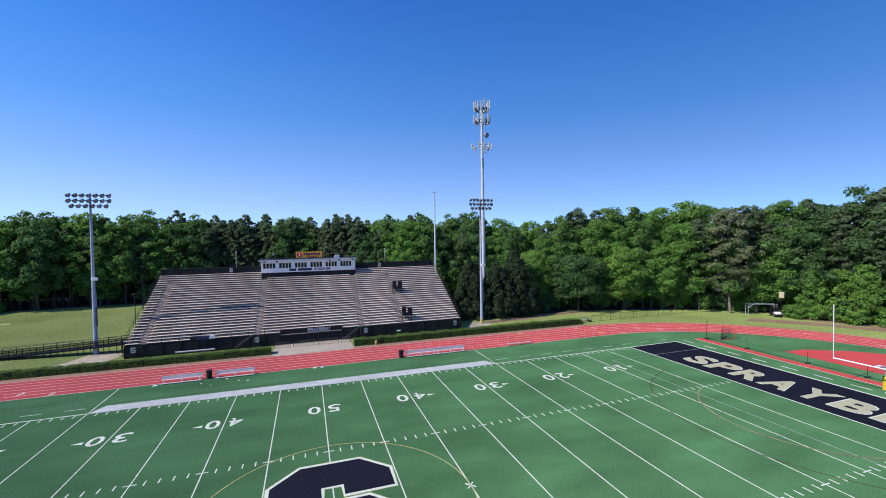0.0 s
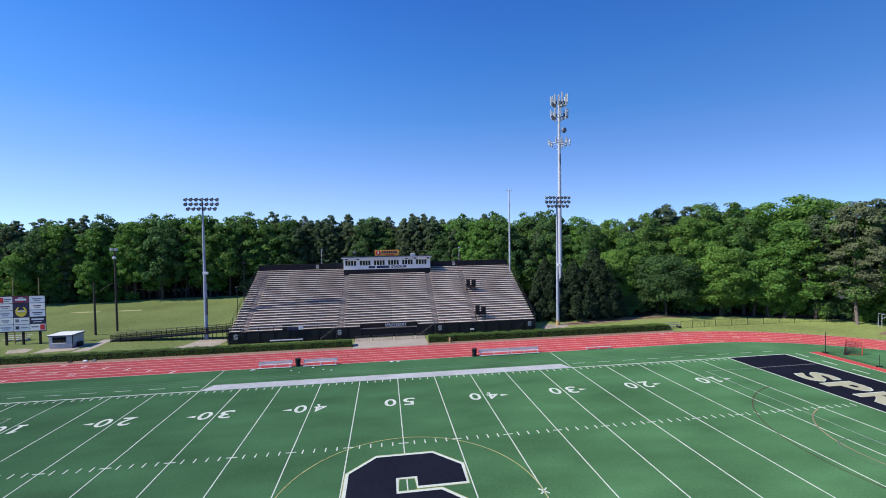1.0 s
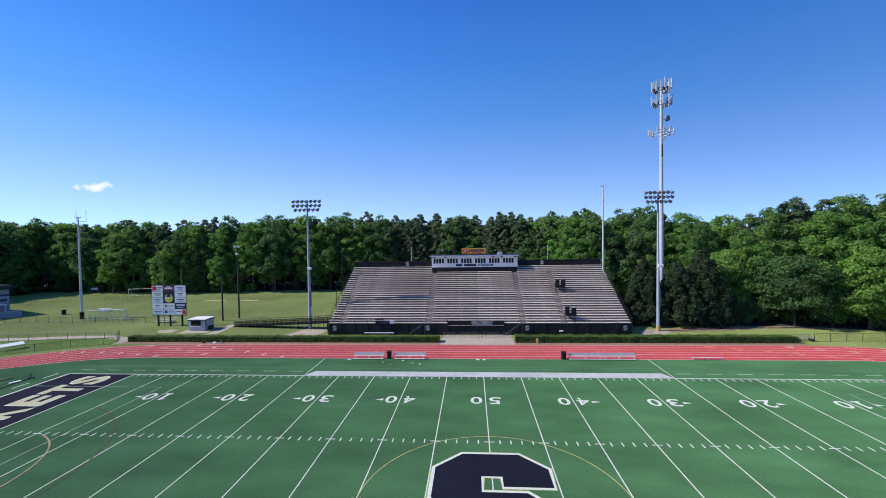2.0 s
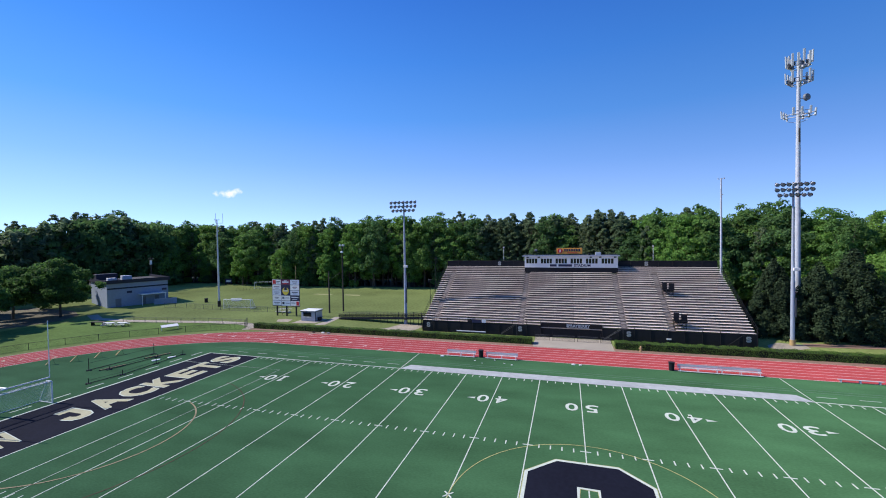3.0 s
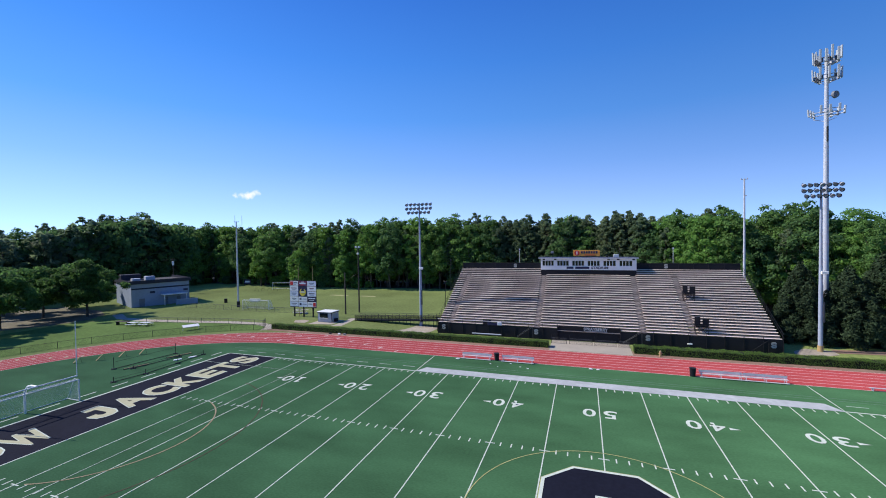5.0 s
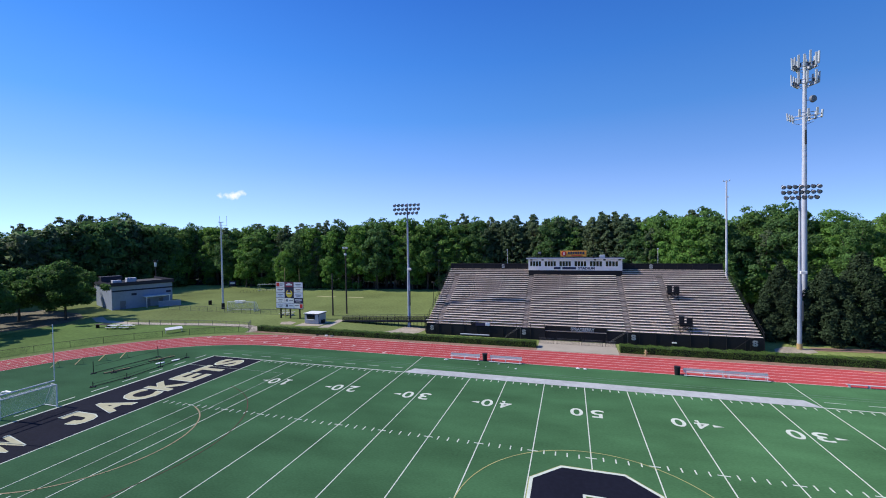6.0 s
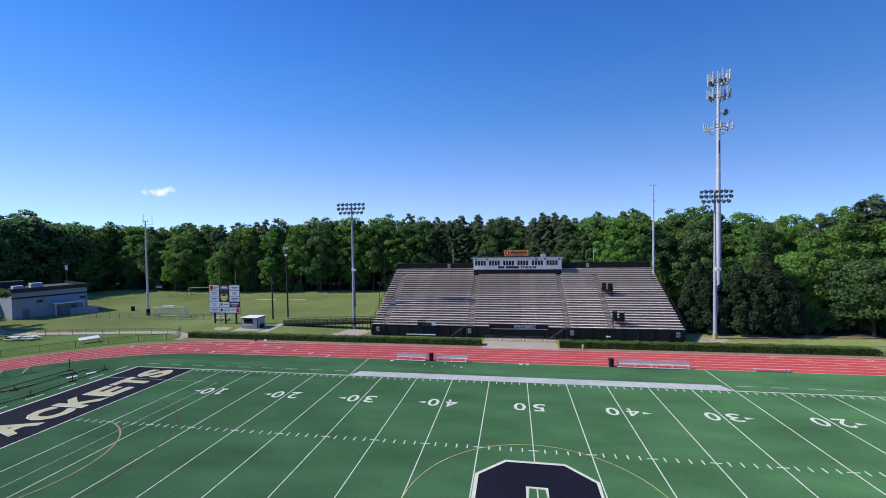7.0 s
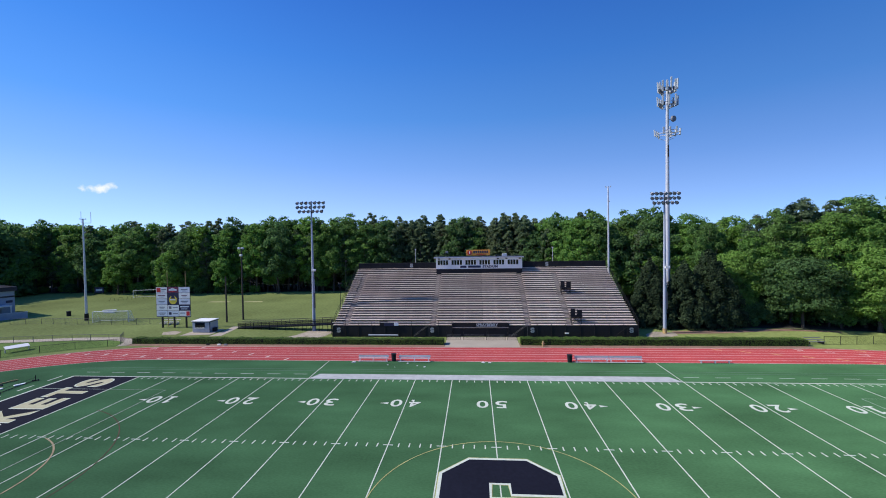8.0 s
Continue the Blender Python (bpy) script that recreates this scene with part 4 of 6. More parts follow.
def soccer_goal(x, y, rz, wide, label, group="soccer goals", net=True):
    """Mouth along local y, depth towards -x."""
    ob = thing("soccer_goal", label, "soccer goal", group, x, y, 0, rz)
    h, d0, d1, w = 2.44, 0.8, 2.1, wide / 2
    for s in (-1, 1):
        part("post", T((0, s * w, 0), (0, s * w, h), 0.07, n=8), sign_white, ob)
        part("back_stay", T((-d0, s * w, h), (-d1, s * w, 0.05), 0.035, n=6), sign_white, ob)
        part("top_stay", T((0, s * w, h), (-d0, s * w, h), 0.035, n=6), sign_white, ob)
        part("ground_bar", T((0, s * w, 0.05), (-d1, s * w, 0.05), 0.05, n=6), sign_white, ob)
    part("crossbar", T((0, -w, h), (0, w, h), 0.07, n=8), sign_white, ob)
    part("rear_bar", T((-d1, -w, 0.05), (-d1, w, 0.05), 0.05, n=6), sign_white, ob)
    if net:
        bm = bmesh.new()
        cord, n = 0.0065, int(wide / 0.12)
        for k in range(n + 1):
            y = -w + 2 * w * k / n
            tube(bm, (-d0, y, h), (-d1, y, 0.05), cord, n=3, caps=False)
            tube(bm, (0, y, h), (-d0, y, h), cord, n=3, caps=False)
        for k in range(1, 22):
            f = k / 22
            tube(bm, (-d0 - (d1 - d0) * f, -w, h * (1 - f)), (-d0 - (d1 - d0) * f, w, h * (1 - f)), cord, n=3, caps=False)
        for k in range(1, 7):
            tube(bm, (-d0 * k / 7, -w, h), (-d0 * k / 7, w, h), cord, n=3, caps=False)
        for s in (-1, 1):
            for k in range(20):
                z = 0.1 + (h - 0.1) * k / 20
                tube(bm, (0, s * w, z), (-d1 + (d1 - d0) * z / h, s * w, z), cord, n=3, caps=False)
            for k in range(1, 17):
                x_ = -d1 * k / 17
                tube(bm, (x_, s * w, 0.05), (x_, s * w, h if x_ > -d0 else h * (x_ + d1) / (d1 - d0)), cord, n=3, caps=False)
        part("net", bm, net_mat, ob)
    return ob


soccer_goal(-55.35, 0.33, 0, 7.32, "white soccer goal with netting on the end line")
soccer_goal(-83.0, 59.6, -82, 7.6, "white soccer goal with netting on the practice grass", "practice goals")
soccer_goal(-108, 99, -75, 7.3, "distant white soccer goal on the practice grass", "practice goals", net=False)
ob = thing("lacrosse_goal", "orange lacrosse goal with a black net on the turf", "lacrosse goal", x=64.4, y=22.9, rz=10)
for y in (-0.92, 0.92):
    part("post", T((0, y, 0), (0, y, 1.83), 0.045, n=8), orange_steel, ob)
    part("ground_bar", T((0, y, 0.04), (-2.1, 0, 0.04), 0.03, n=6), orange_steel, ob)
part("crossbar", T((0, -0.92, 1.83), (0, 0.92, 1.83), 0.045, n=8), orange_steel, ob)
bm = bmesh.new()
for k in range(15):
    y = -0.92 + 1.84 * k / 14
    tube(bm, (0, y, 1.83), (-2.1, y * 0.1, 0.05), 0.014, n=3, caps=False)
for k in range(1, 10):
    f = k / 10
    tube(bm, (-2.1 * f, -0.92 * (1 - 0.9 * f), 1.83 * (1 - f)), (-2.1 * f, 0.92 * (1 - 0.9 * f), 1.83 * (1 - f)), 0.014, n=3, caps=False)
    for s in (-1, 1):
        tube(bm, (0, s * 0.92, 1.83 * (1 - f)), (-2.1, 0, 0.05 + 0.05 * f), 0.014, n=3, caps=False)
part("net", bm, black_mat, ob)

# ---- portable net barriers at the two ends ----


def barrier(points, label, h=1.1, slim=1.0):
    ob = thing("net_barrier", label, "net barrier", "net barriers", points[0][0], points[0][1], 0)
    ox, oy = points[0]
    for x, y in points:
        x, y = x - ox, y - oy
        part("post", T((x, y, 0), (x, y, h), 0.045 * slim, n=6), steel_dark, ob)
        part("foot", B(x - 0.45, x + 0.45, y - 0.06, y + 0.06, 0, 0.1), steel_dark, ob)
        part("foot", B(x - 0.06, x + 0.06, y - 0.35, y + 0.35, 0.0, 0.09), steel_dark, ob)
    for (x0, y0), (x1, y1) in zip(points, points[1:]):
        a_, b_ = Vector((x0 - ox, y0 - oy, 0)), Vector((x1 - ox, y1 - oy, 0))
        for z, r in ((0.08, 0.05), (h * 0.6, 0.02)):
            part("rail", T(a_ + Vector((0, 0, z)), b_ + Vector((0, 0, z)), r * slim, n=5), steel_dark, ob)
    return ob


barrier([(-64.2, 13.2), (-63.2, 21.7)], "black portable barrier standing on the turf", 1.7)
barrier([(-58.3, 9.4), (-57.6, 13.0), (-57.9, 17.9), (-58.4, 22.6)], "low black net barrier on splayed feet", 0.7)
barrier([(-61.8, 14.2), (-60.9, 20.5)], "low black net barrier on splayed feet", 0.5)
barrier([(61.0, 24.0), (60.9, 17.4), (61.0, 9.6), (61.2, 3.6), (61.2, -3)], "long black net barrier beside the runway", 1.5, 0.55)
ob = thing("net_barrier_tall", "tall thin black net post beside the runway", "net barrier", "net barriers", 60.8, 23.8, 0)
part("post", T((0, 0, 0), (0, 0, 3.0), 0.04, n=6), steel_dark, ob)
part("foot", B(-0.3, 0.3, -0.3, 0.3, 0, 0.12, 0.03), steel_dark, ob)
for x, y in ((-73.3, 13.4), (-71.5, 15.4), (-70.1, 17.7), (-68.5, 19.7)):
    ob = thing("training_board", "tan board leaning up on a dark steel stay on the turf", "training board", "leaning training boards", x, y, 0, 61)
    lean = math.degrees(math.atan2(0.85, 0.8))
    part("board", B(0, 1.15, -0.16, 0.16, 0, 0.06, 0.01, m=pose(0, 0, 0.03, 0, -lean, 0)), tan_mat, ob)
    for dy in (-0.12, 0.12):
        part("stay", T((0.78, dy, 0.82), (0.95, dy, 0.0), 0.012, n=5), steel_dark, ob)
for x, y in ((-59.6, 19.2), (-58.7, 21.0)):
    ob = thing("white_pad", "small white vinyl pad lying on the turf", "pad", "pads on the turf", x, y, 0, 60)
    part("pad_body", B(-0.55, 0.55, -0.25, 0.25, 0, 0.12, 0.05), sign_white, ob)

for x, y, w in ((-62.6, 13.5, 2.9), (-62.1, 19.4, 3.4)):
    ob = thing("wooden_pole", "long tan wooden pole lying on the turf", "pole", "poles on the turf", x, y, 0, math.degrees(math.atan2(2.7, 1.0)))
    part("shaft", T((0, 0, 0.09), (w, 0, 0.09), 0.09, n=8), tan_mat, ob)
    part("end_cap", T((-0.06, 0, 0.09), (0, 0, 0.09), 0.095, n=8), steel_dark, ob)

# ---- advertising board, booth and utility poles on the practice side ----
board = thing("advertising_board", "tall sponsor board with white, maroon, navy and yellow panels", "advertising board", x=-63.8, y=54.2, z=-0.05, rz=0)
for x in (-2.6, 0.0, 2.6):
    part("post", B(x - 0.13, x + 0.13, 0.02, 0.28, 0, 8.4 if x else 2.6), steel_dark, board)
part("backing", B(-3.72, 3.72, -0.06, 0.0, 2.25, 8.55), steel_dark, board)
cols = ((-3.66, -1.30), (-1.22, 1.18), (1.26, 3.66))
# ground and ink of each panel, column by column, top first
inks = ((("white", "red"), ("white", "maroon"), ("pale", "grey"), ("white", "grey"), ("pale", "grey")),
        (("maroon", "pale"), ("navy", "yellow"), ("white", "grey"), ("pale", "navy")),
        (("pale", "grey"), ("white", "maroon"), ("pale", "navy"), ("navy", "pale"), ("white", "red")))
enamel = {"white": sign_white, "pale": sign_pale, "red": sign_red, "maroon": sign_maroon, "navy": sign_navy, "yellow": sign_yellow, "grey": sign_grey}


def mark(panel_, x0, x1, z0, z1, m_, name="lettering"):
    return part(name, B(x0, x1, -0.105, -0.092, z0, z1), m_, panel_)


for c, (x0, x1) in enumerate(cols):
    z, mid = 8.5, (x0 + x1) / 2
    for r, (ground_, ink_) in enumerate(inks[c]):
        hh = 2.45 if (c, r) == (1, 1) else 1.2
        z1, z0, ink = z - 0.06, z - hh, enamel[ink_]
        panel_ = part("sponsor_panel", B(x0, x1, -0.09, -0.063, z0, z1), enamel[ground_], board)
        if (c, r) == (1, 1):
            bm = bmesh.new()
            bmesh.ops.create_cone(bm, segments=24, radius1=0.88, radius2=0.88, depth=0.02, cap_ends=True, matrix=pose(mid, -0.104, z0 + 0.98, 90, 0, 0))
            part("emblem", bm, sign_yellow, panel_)
            bm = plate([(-0.55, 0.0), (0.55, 0.0), (0.0, 1.05)], 0.0, 0.02)
            bmesh.ops.transform(bm, matrix=pose(mid, -0.116, z0 + 1.25, 90, 0, 0), verts=bm.verts)
            part("emblem_peak", bm, sign_navy, panel_)
            part("emblem_bar", B(mid - 0.62, mid + 0.62, -0.15, -0.137, z0 + 0.92, z0 + 1.12), sign_pale, panel_)
        elif (c, r) == (0, 0):
            mark(panel_, x0 + 0.12, x0 + 1.0, z0 + 0.14, z1 - 0.14, sign_red, "emblem")
            mark(panel_, x0 + 1.15, x1 - 0.2, z0 + 0.62, z0 + 0.82, sign_grey)
            mark(panel_, x0 + 1.15, x1 - 0.5, z0 + 0.30, z0 + 0.42, sign_grey)
        elif (c, r) == (1, 0):
            mark(panel_, mid - 0.85, mid + 0.85, z0 + 0.42, z0 + 0.74, ink)
            mark(panel_, mid - 0.4, mid + 0.4, z0 + 0.80, z0 + 0.96, ink)
            mark(panel_, mid - 0.5, mid + 0.5, z0 + 0.18, z0 + 0.32, sign_red)
        elif (c, r) == (2, 4):
            mark(panel_, x1 - 0.85, x1 - 0.12, z0 + 0.12, z1 - 0.12, sign_red, "emblem")
            mark(panel_, x0 + 0.2, x1 - 1.1, z0 + 0.58, z0 + 0.76, sign_grey)
        elif (c, r) == (2, 3):
            mark(panel_, x0 + 0.25, x1 - 0.25, z0 + 0.64, z0 + 0.88, ink)
            mark(panel_, x0 + 0.5, x1 - 0.6, z0 + 0.24, z0 + 0.36, ink)
        elif (c, r) in ((1, 2), (1, 3)):
            mark(panel_, x0 + 0.25, x0 + 0.8, z0 + 0.36, z0 + 0.88, ink, "emblem")
            mark(panel_, x0 + 1.1, x1 - 0.2, z0 + 0.54, z0 + 0.68, sign_grey)
        else:
            w = (x1 - x0) * (0.5, 0.66, 0.58)[(c + r) % 3]
            mark(panel_, mid - w / 2, mid + w / 2, z0 + 0.60, z0 + 0.76, ink)
            mark(panel_, mid - w / 3, mid + w / 3, z0 + 0.30, z0 + 0.40, sign_grey)
        z -= hh + 0.02
for x in (-2.0, 2.0):
    ob = thing("wooden_stake", "thin pale wooden pole behind the sponsor board", "pole", "stakes behind the board", -63.8 + x, 55.2, -0.05)
    part("shaft", T((0, 0, 0), (0, 0, 11.6), 0.09, 0.06, n=6), tan_mat, ob)
booth = thing("ticket_booth", "small white boarded booth with a flat roof on a slab", "booth", x=-54.9, y=51.2, z=-0.05)
for k in range(9):
    part("clapboard", B(-1.75, 1.75, -1.36 - 0.012 * (k % 2), -1.3, 0.1 + 0.21 * k, 0.30 + 0.21 * k) if k < 4 or k > 8 else B(-1.75, -1.25, -1.36 - 0.012 * (k % 2), -1.3, 0.1 + 0.21 * k, 0.30 + 0.21 * k), clap_mat, booth)
part("wall", B(-1.72, 1.72, -1.3, 1.35, 0, 2.05), clap_mat, booth)
win = part("window_frame", B(-1.2, 0.75, -1.40, -1.31, 0.95, 1.95), navy_trim, booth)
part("pane", B(-1.1, 0.65, -1.42, -1.405, 1.03, 1.87), glass_mat, win)
part("sill", B(-1.25, 0.8, -1.55, -1.405, 0.9, 0.98), sign_white, win)
part("corner_trim", B(1.72, 1.80, -1.40, -1.25, 0, 2.05), navy_trim, booth)
part("roof", B(-1.9, 1.9, -1.58, 1.5, 2.2, 2.32, 0.03), sign_white, booth)
part("fascia", B(-1.84, 1.84, -1.5, 1.45, 2.05, 2.2), navy_trim, booth)
part("side_unit", B(1.80, 2.3, -0.6, 0.3, 0.1, 0.8, 0.05), steel_dark, booth)
tagged(part("booth_slab", plate([(-57.4, 47.3), (-52.0, 48.2), (-52.0, 52.9), (-57.4, 52.9)], -0.026), concrete_mat), "pale concrete slab round the booth", "paving", kind="structure")
tagged(part("booth_path", plate([(-51.4, 46.8), (-49.2, 47.3), (-49.6, 51.5), (-50.2, 55.5), (-51.8, 55.5), (-51.2, 51.0)], -0.026), concrete_mat), "pale concrete walk from the booth to the ramp", "path", kind="structure")
tagged(part("bare_patch", plate([(-61.6, 48.0), (-58.9, 48.2), (-59.4, 50.6), (-61.4, 51.2), (-63.0, 50.2)], -0.034), dry_mat), "dry bare patch in the grass before the sponsor board", "worn grass", kind="structure")
for x, y, h, lit in ((-56.0, 59.9, 10.0, False), (-53.9, 62.7, 16.0, True)):
    ob = thing("utility_pole", "dark timber utility pole on the grass" if not lit else "dark timber pole with a small floodlight on top", "utility pole", "utility poles", x, y, -0.05)
    part("pole", T((0, 0, 0), (0, 0, h), 0.20, 0.13, n=10), timber_mat, ob)
    if lit:
        part("arm", B(-0.6, 0.6, -0.06, 0.06, h - 0.35, h - 0.22), timber_mat, ob)
        for dx in (-0.42, 0.42):
            part("lamp_head", B(dx - 0.22, dx + 0.22, -0.45, 0.1, h - 0.1, h + 0.35, 0.06), galv_mat, ob)
        part("lamp_head", B(-0.25, 0.25, -0.4, 0.1, h - 1.7, h - 1.25, 0.06), sign_white, ob)
    else:
        part("guy_wire", T((0, 0, h - 2.2), (3.2, 0, h - 0.2), 0.03, n=4), steel_dark, ob)


def wire(name, p, q, sag):
    pts = [tuple(Vector(p).lerp(Vector(q), k / 16) - Vector((0, 0, sag * 4 * (k / 16) * (1 - k / 16)))) for k in range(17)]
    return tagged(part(name, path_tube(pts, 0.007, 4), steel_dark), "thin dark overhead cable", "cable", "overhead cables")


wire("overhead_cable", (-53.9, 62.7, 9.0), (-33.1, 51.9, 9.6), 0.9)
wire("overhead_cable", (-33.1, 51.9, 9.0), (-27.4, 60.0, 8.0), 0.4)
wire("overhead_cable", (-142.0, 82.0, 12.2), (-175.0, 58.0, 11.0), 0.8)
wire("overhead_cable", (-140.0, 82.0, 12.2), (-173.0, 58.0, 11.0), 0.9)
wire("overhead_cable", (-56.0, 59.9, 8.2), (-53.9, 62.7, 7.2), 0.2)

# long access ramp on the left of the stand
ramp = thing("access_ramp", "long dark wooden access ramp with railings beside the stand", "ramp", x=-28.2, y=51.5, z=-0.05)
run = Vector((-21.3, 2.6, -1.35))
baluster = bpy.data.meshes.new("baluster")
bm = T((0, 0, 0), (0, 0, 1.05), 0.03, n=4)
bm.to_mesh(baluster)
bm.free()
baluster.materials.append(steel_dark)
for k in range(12):
    p, q = run * (k / 12), run * ((k + 1) / 12)
    base = Vector((0, 0, 1.5))
    bm = bmesh.new()
    vs = [bm.verts.new(base + v) for v in (p + Vector((0, -0.9, 0)), q + Vector((0, -0.9, 0)), q + Vector((0, 0.9, 0)), p + Vector((0, 0.9, 0)))]
    f = bm.faces.new(vs)
    ex = bmesh.ops.extrude_face_region(bm, geom=[f])
    for v in ex["geom"]:
        if isinstance(v, bmesh.types.BMVert):
            v.co.z -= 0.15
    bmesh.ops.recalc_face_normals(bm, faces=bm.faces)
    part("deck_board", bm, steel_dark, ramp)
    for side in (-0.9, 0.9):
        o = Vector((0, side, 1.5))
        part("post", T(o + p - Vector((0, 0, 1.5 - 1.35 * k / 12)), o + p + Vector((0, 0, 1.05)), 0.05, n=5), steel_dark, ramp)
        for h in (0.35, 0.7, 1.05):
            part("rail", T(o + p + Vector((0, 0, h)), o + q + Vector((0, 0, h)), 0.045, n=5), steel_dark, ramp)
    for j in range(16):
        v = Vector((0, -0.93, 1.5)) + p.lerp(q, j / 16)
        shared("baluster", baluster, ramp, at=pose(v.x, v.y, v.z))
part("landing", B(0, 2.2, -3.2, 0.9, 1.36, 1.5), steel_dark, ramp)
for x in (-0.1, 1.1, 2.1):
    part("landing_post", T((x, -3.2, 0), (x, -3.2, 2.7), 0.06, n=5), steel_dark, ramp)
part("landing_rail", T((-0.1, -3.2, 2.6), (2.1, -3.2, 2.6), 0.05, n=5), steel_dark, ramp)
part("landing_rail", T((-0.1, -3.2, 2.1), (2.1, -3.2, 2.1), 0.05, n=5), steel_dark, ramp)
part("landing_brace", T((0, -3.2, 0), (1.9, -3.2, 1.4), 0.05, n=5), steel_dark, ramp)
part("landing_brace", T((1.1, -3.2, 1.3), (2.2, -3.2, 0.1), 0.05, n=5), steel_dark, ramp)

# ---- field house behind the bend ----
house = thing("field_house", "low pale blockwork field house with a dark flat roof", "building", x=-115.0, y=66.8, z=-0.05, rz=68.0)
L_, D_, H_ = 14.4, 17.0, 6.6
part("front_wall", B(-L_, 0, 0, 0.3, 0, H_), block_mat, house)
part("left_wall", B(-L_, -L_ + 0.3, 0.3, D_, 0, H_), block_mat, house)
part("right_wall", B(-0.3, 0, 0.3, D_, 0, H_), block_mat, house)
part("back_wall", B(-L_, 0, D_, D_ + 0.3, 0, H_), block_mat, house)
part("roof", B(-L_ - 0.35, 0.35, -0.35, D_ + 0.6, H_, H_ + 0.15), roof_mat, house)
part("fascia", B(-L_ - 0.4, 0.4, -0.42, -0.355, H_ - 0.15, H_ + 0.85), navy_trim, house)
part("fascia", B(-L_ - 0.42, -L_ - 0.355, -0.35, D_ + 0.6, H_ - 0.15, H_ + 0.85), navy_trim, house)
part("fascia", B(0.355, 0.42, -0.35, D_ + 0.6, H_ - 0.15, H_ + 0.85), navy_trim, house)
part("stripe", B(-L_, 0, -0.03, -0.003, 4.9, 5.3), navy_trim, house)
part("roof_unit", B(-9.5, -7.2, 6, 8, H_ + 0.15, H_ + 1.5, 0.05), galv_mat, house)
part("roof_unit", B(-13.0, -11.0, 5, 7, H_ + 0.15, H_ + 1.1, 0.05), galv_mat, house)
part("roof_unit", B(-14.0, -9.0, 13, 16, H_ + 0.15, H_ + 1.9, 0.05), navy_trim, house)
for x0, x1, z1 in ((-12.6, -11.3, 2.3), (-6.6, -5.6, 2.2), (-3.4, -2.4, 2.2)):
    d = part("door", B(x0, x1, -0.05, -0.003, 0, z1), sign_grey, house, "grey metal door")
    part("door_handle", B(x1 - 0.2, x1 - 0.1, -0.1, -0.055, 1.0, 1.1), galv_mat, d)
for x0 in (-1.6, -10.0):
    part("vent", B(x0, x0 + 1.2, -0.05, -0.003, 3.6, 4.2), sign_navy, house)
part("canopy", B(-7.4, -1.4, -3.0, -0.06, 2.95, 3.15, 0.03), sign_white, house)
for x in (-7.2, -1.6):
    part("canopy_post", B(x - 0.08, x + 0.08, -2.9, -2.74, 0, 2.95), sign_white, house)
ob = thing("yard_wall", "low pale wall beside the field house", "wall", x=-111.5, y=63.5, z=-0.05, rz=50)
part("panel", B(-3.0, 2.4, -0.1, 0.1, 0, 1.5), block_mat, ob)
part("coping", B(-3.05, 2.45, -0.14, 0.14, 1.5, 1.58), galv_mat, ob)

ob = thing("utility_pole", "dark timber pole with a grey transformer behind the field house", "utility pole", "utility poles", -141.0, 82.0, -0.05)
part("pole", T((0, 0, 0), (0, 0, 12.6), 0.22, 0.14, n=10), timber_mat, ob)
part("arm", B(-1.2, 1.2, -0.08, 0.08, 11.8, 11.95), timber_mat, ob)
part("transformer", T((0.35, -0.3, 10.0), (0.35, -0.3, 11.4), 0.34, 0.34, n=12), sign_pale, ob)
for dx in (-1.0, 1.0):
    part("insulator", T((dx, 0, 11.95), (dx, 0, 12.2), 0.07, n=6), galv_mat, ob)
shed = thing("far_shed", "small shed with a bright metal roof among the far trees", "shed", x=-152.5, y=47.0, z=-0.05, rz=30)
part("wall", B(-2.4, 2.4, -1.8, 1.8, 0, 7.4), block_mat, shed)
part("roof", B(-2.8, 2.8, -2.2, 2.2, 7.4, 7.6, m=pose(0, 0, 0.3, 6, 0, 0)), sign_white, shed)
part("door", B(-0.5, 0.5, -1.86, -1.803, 0, 2.1), sign_grey, shed)

# picnic tables, tables and other loose things on the grass
for x, y, r in ((-94.0, 36.0, 20), (-91.2, 36.7, 15)):
    ob = thing("picnic_table", "pale wooden picnic table with benches on the grass", "picnic table", "picnic tables", x, y, -0.05, r)
    part("tabletop", B(-1.1, 1.1, -0.4, 0.4, 0.72, 0.78), sign_white, ob)
    for s in (-1, 1):
        part("bench_seat", B(-1.1, 1.1, s * 0.8 - 0.14, s * 0.8 + 0.14, 0.42, 0.47), sign_white, ob)
        bm = T((s * 0.8, -0.85, 0), (s * 0.8, 0.25, 0.74), 0.05, n=5)
        tube(bm, (s * 0.8, 0.85, 0), (s * 0.8, -0.25, 0.74), 0.05, n=5)
        part("leg_frame", bm, steel_dark, ob)
ob = thing("kit_table", "dark table standing in the shade of the trees", "table", x=-97.5, y=36.2, z=-0.05, rz=15)
part("tabletop", B(-1.5, 1.5, -0.5, 0.5, 0.7, 0.78), timber_mat, ob)
for s in (-1.2, 1.2):
    part("leg", B(s - 0.06, s + 0.06, -0.4, 0.4, 0, 0.7), steel_dark, ob)
ob = thing("tilted_board", "white tilted board on short legs beside the track fence", "board", x=-77.6, y=36.3, z=-0.05, rz=62)
part("top", B(-1.45, 1.45, -0.6, 0.6, 0.0, 0.06, m=pose(0, 0, 0.8, 14, 0, 0)), wall_white, ob)
for x in (-1.4, 1.4):
    part("leg", B(x - 0.05, x + 0.05, -0.05, 0.05, 0, 0.74), galv_mat, ob)
ob = thing("spectator_bench", "small aluminium bleacher beside the fence", "bench", x=-67.3, y=57.0, z=-0.05)
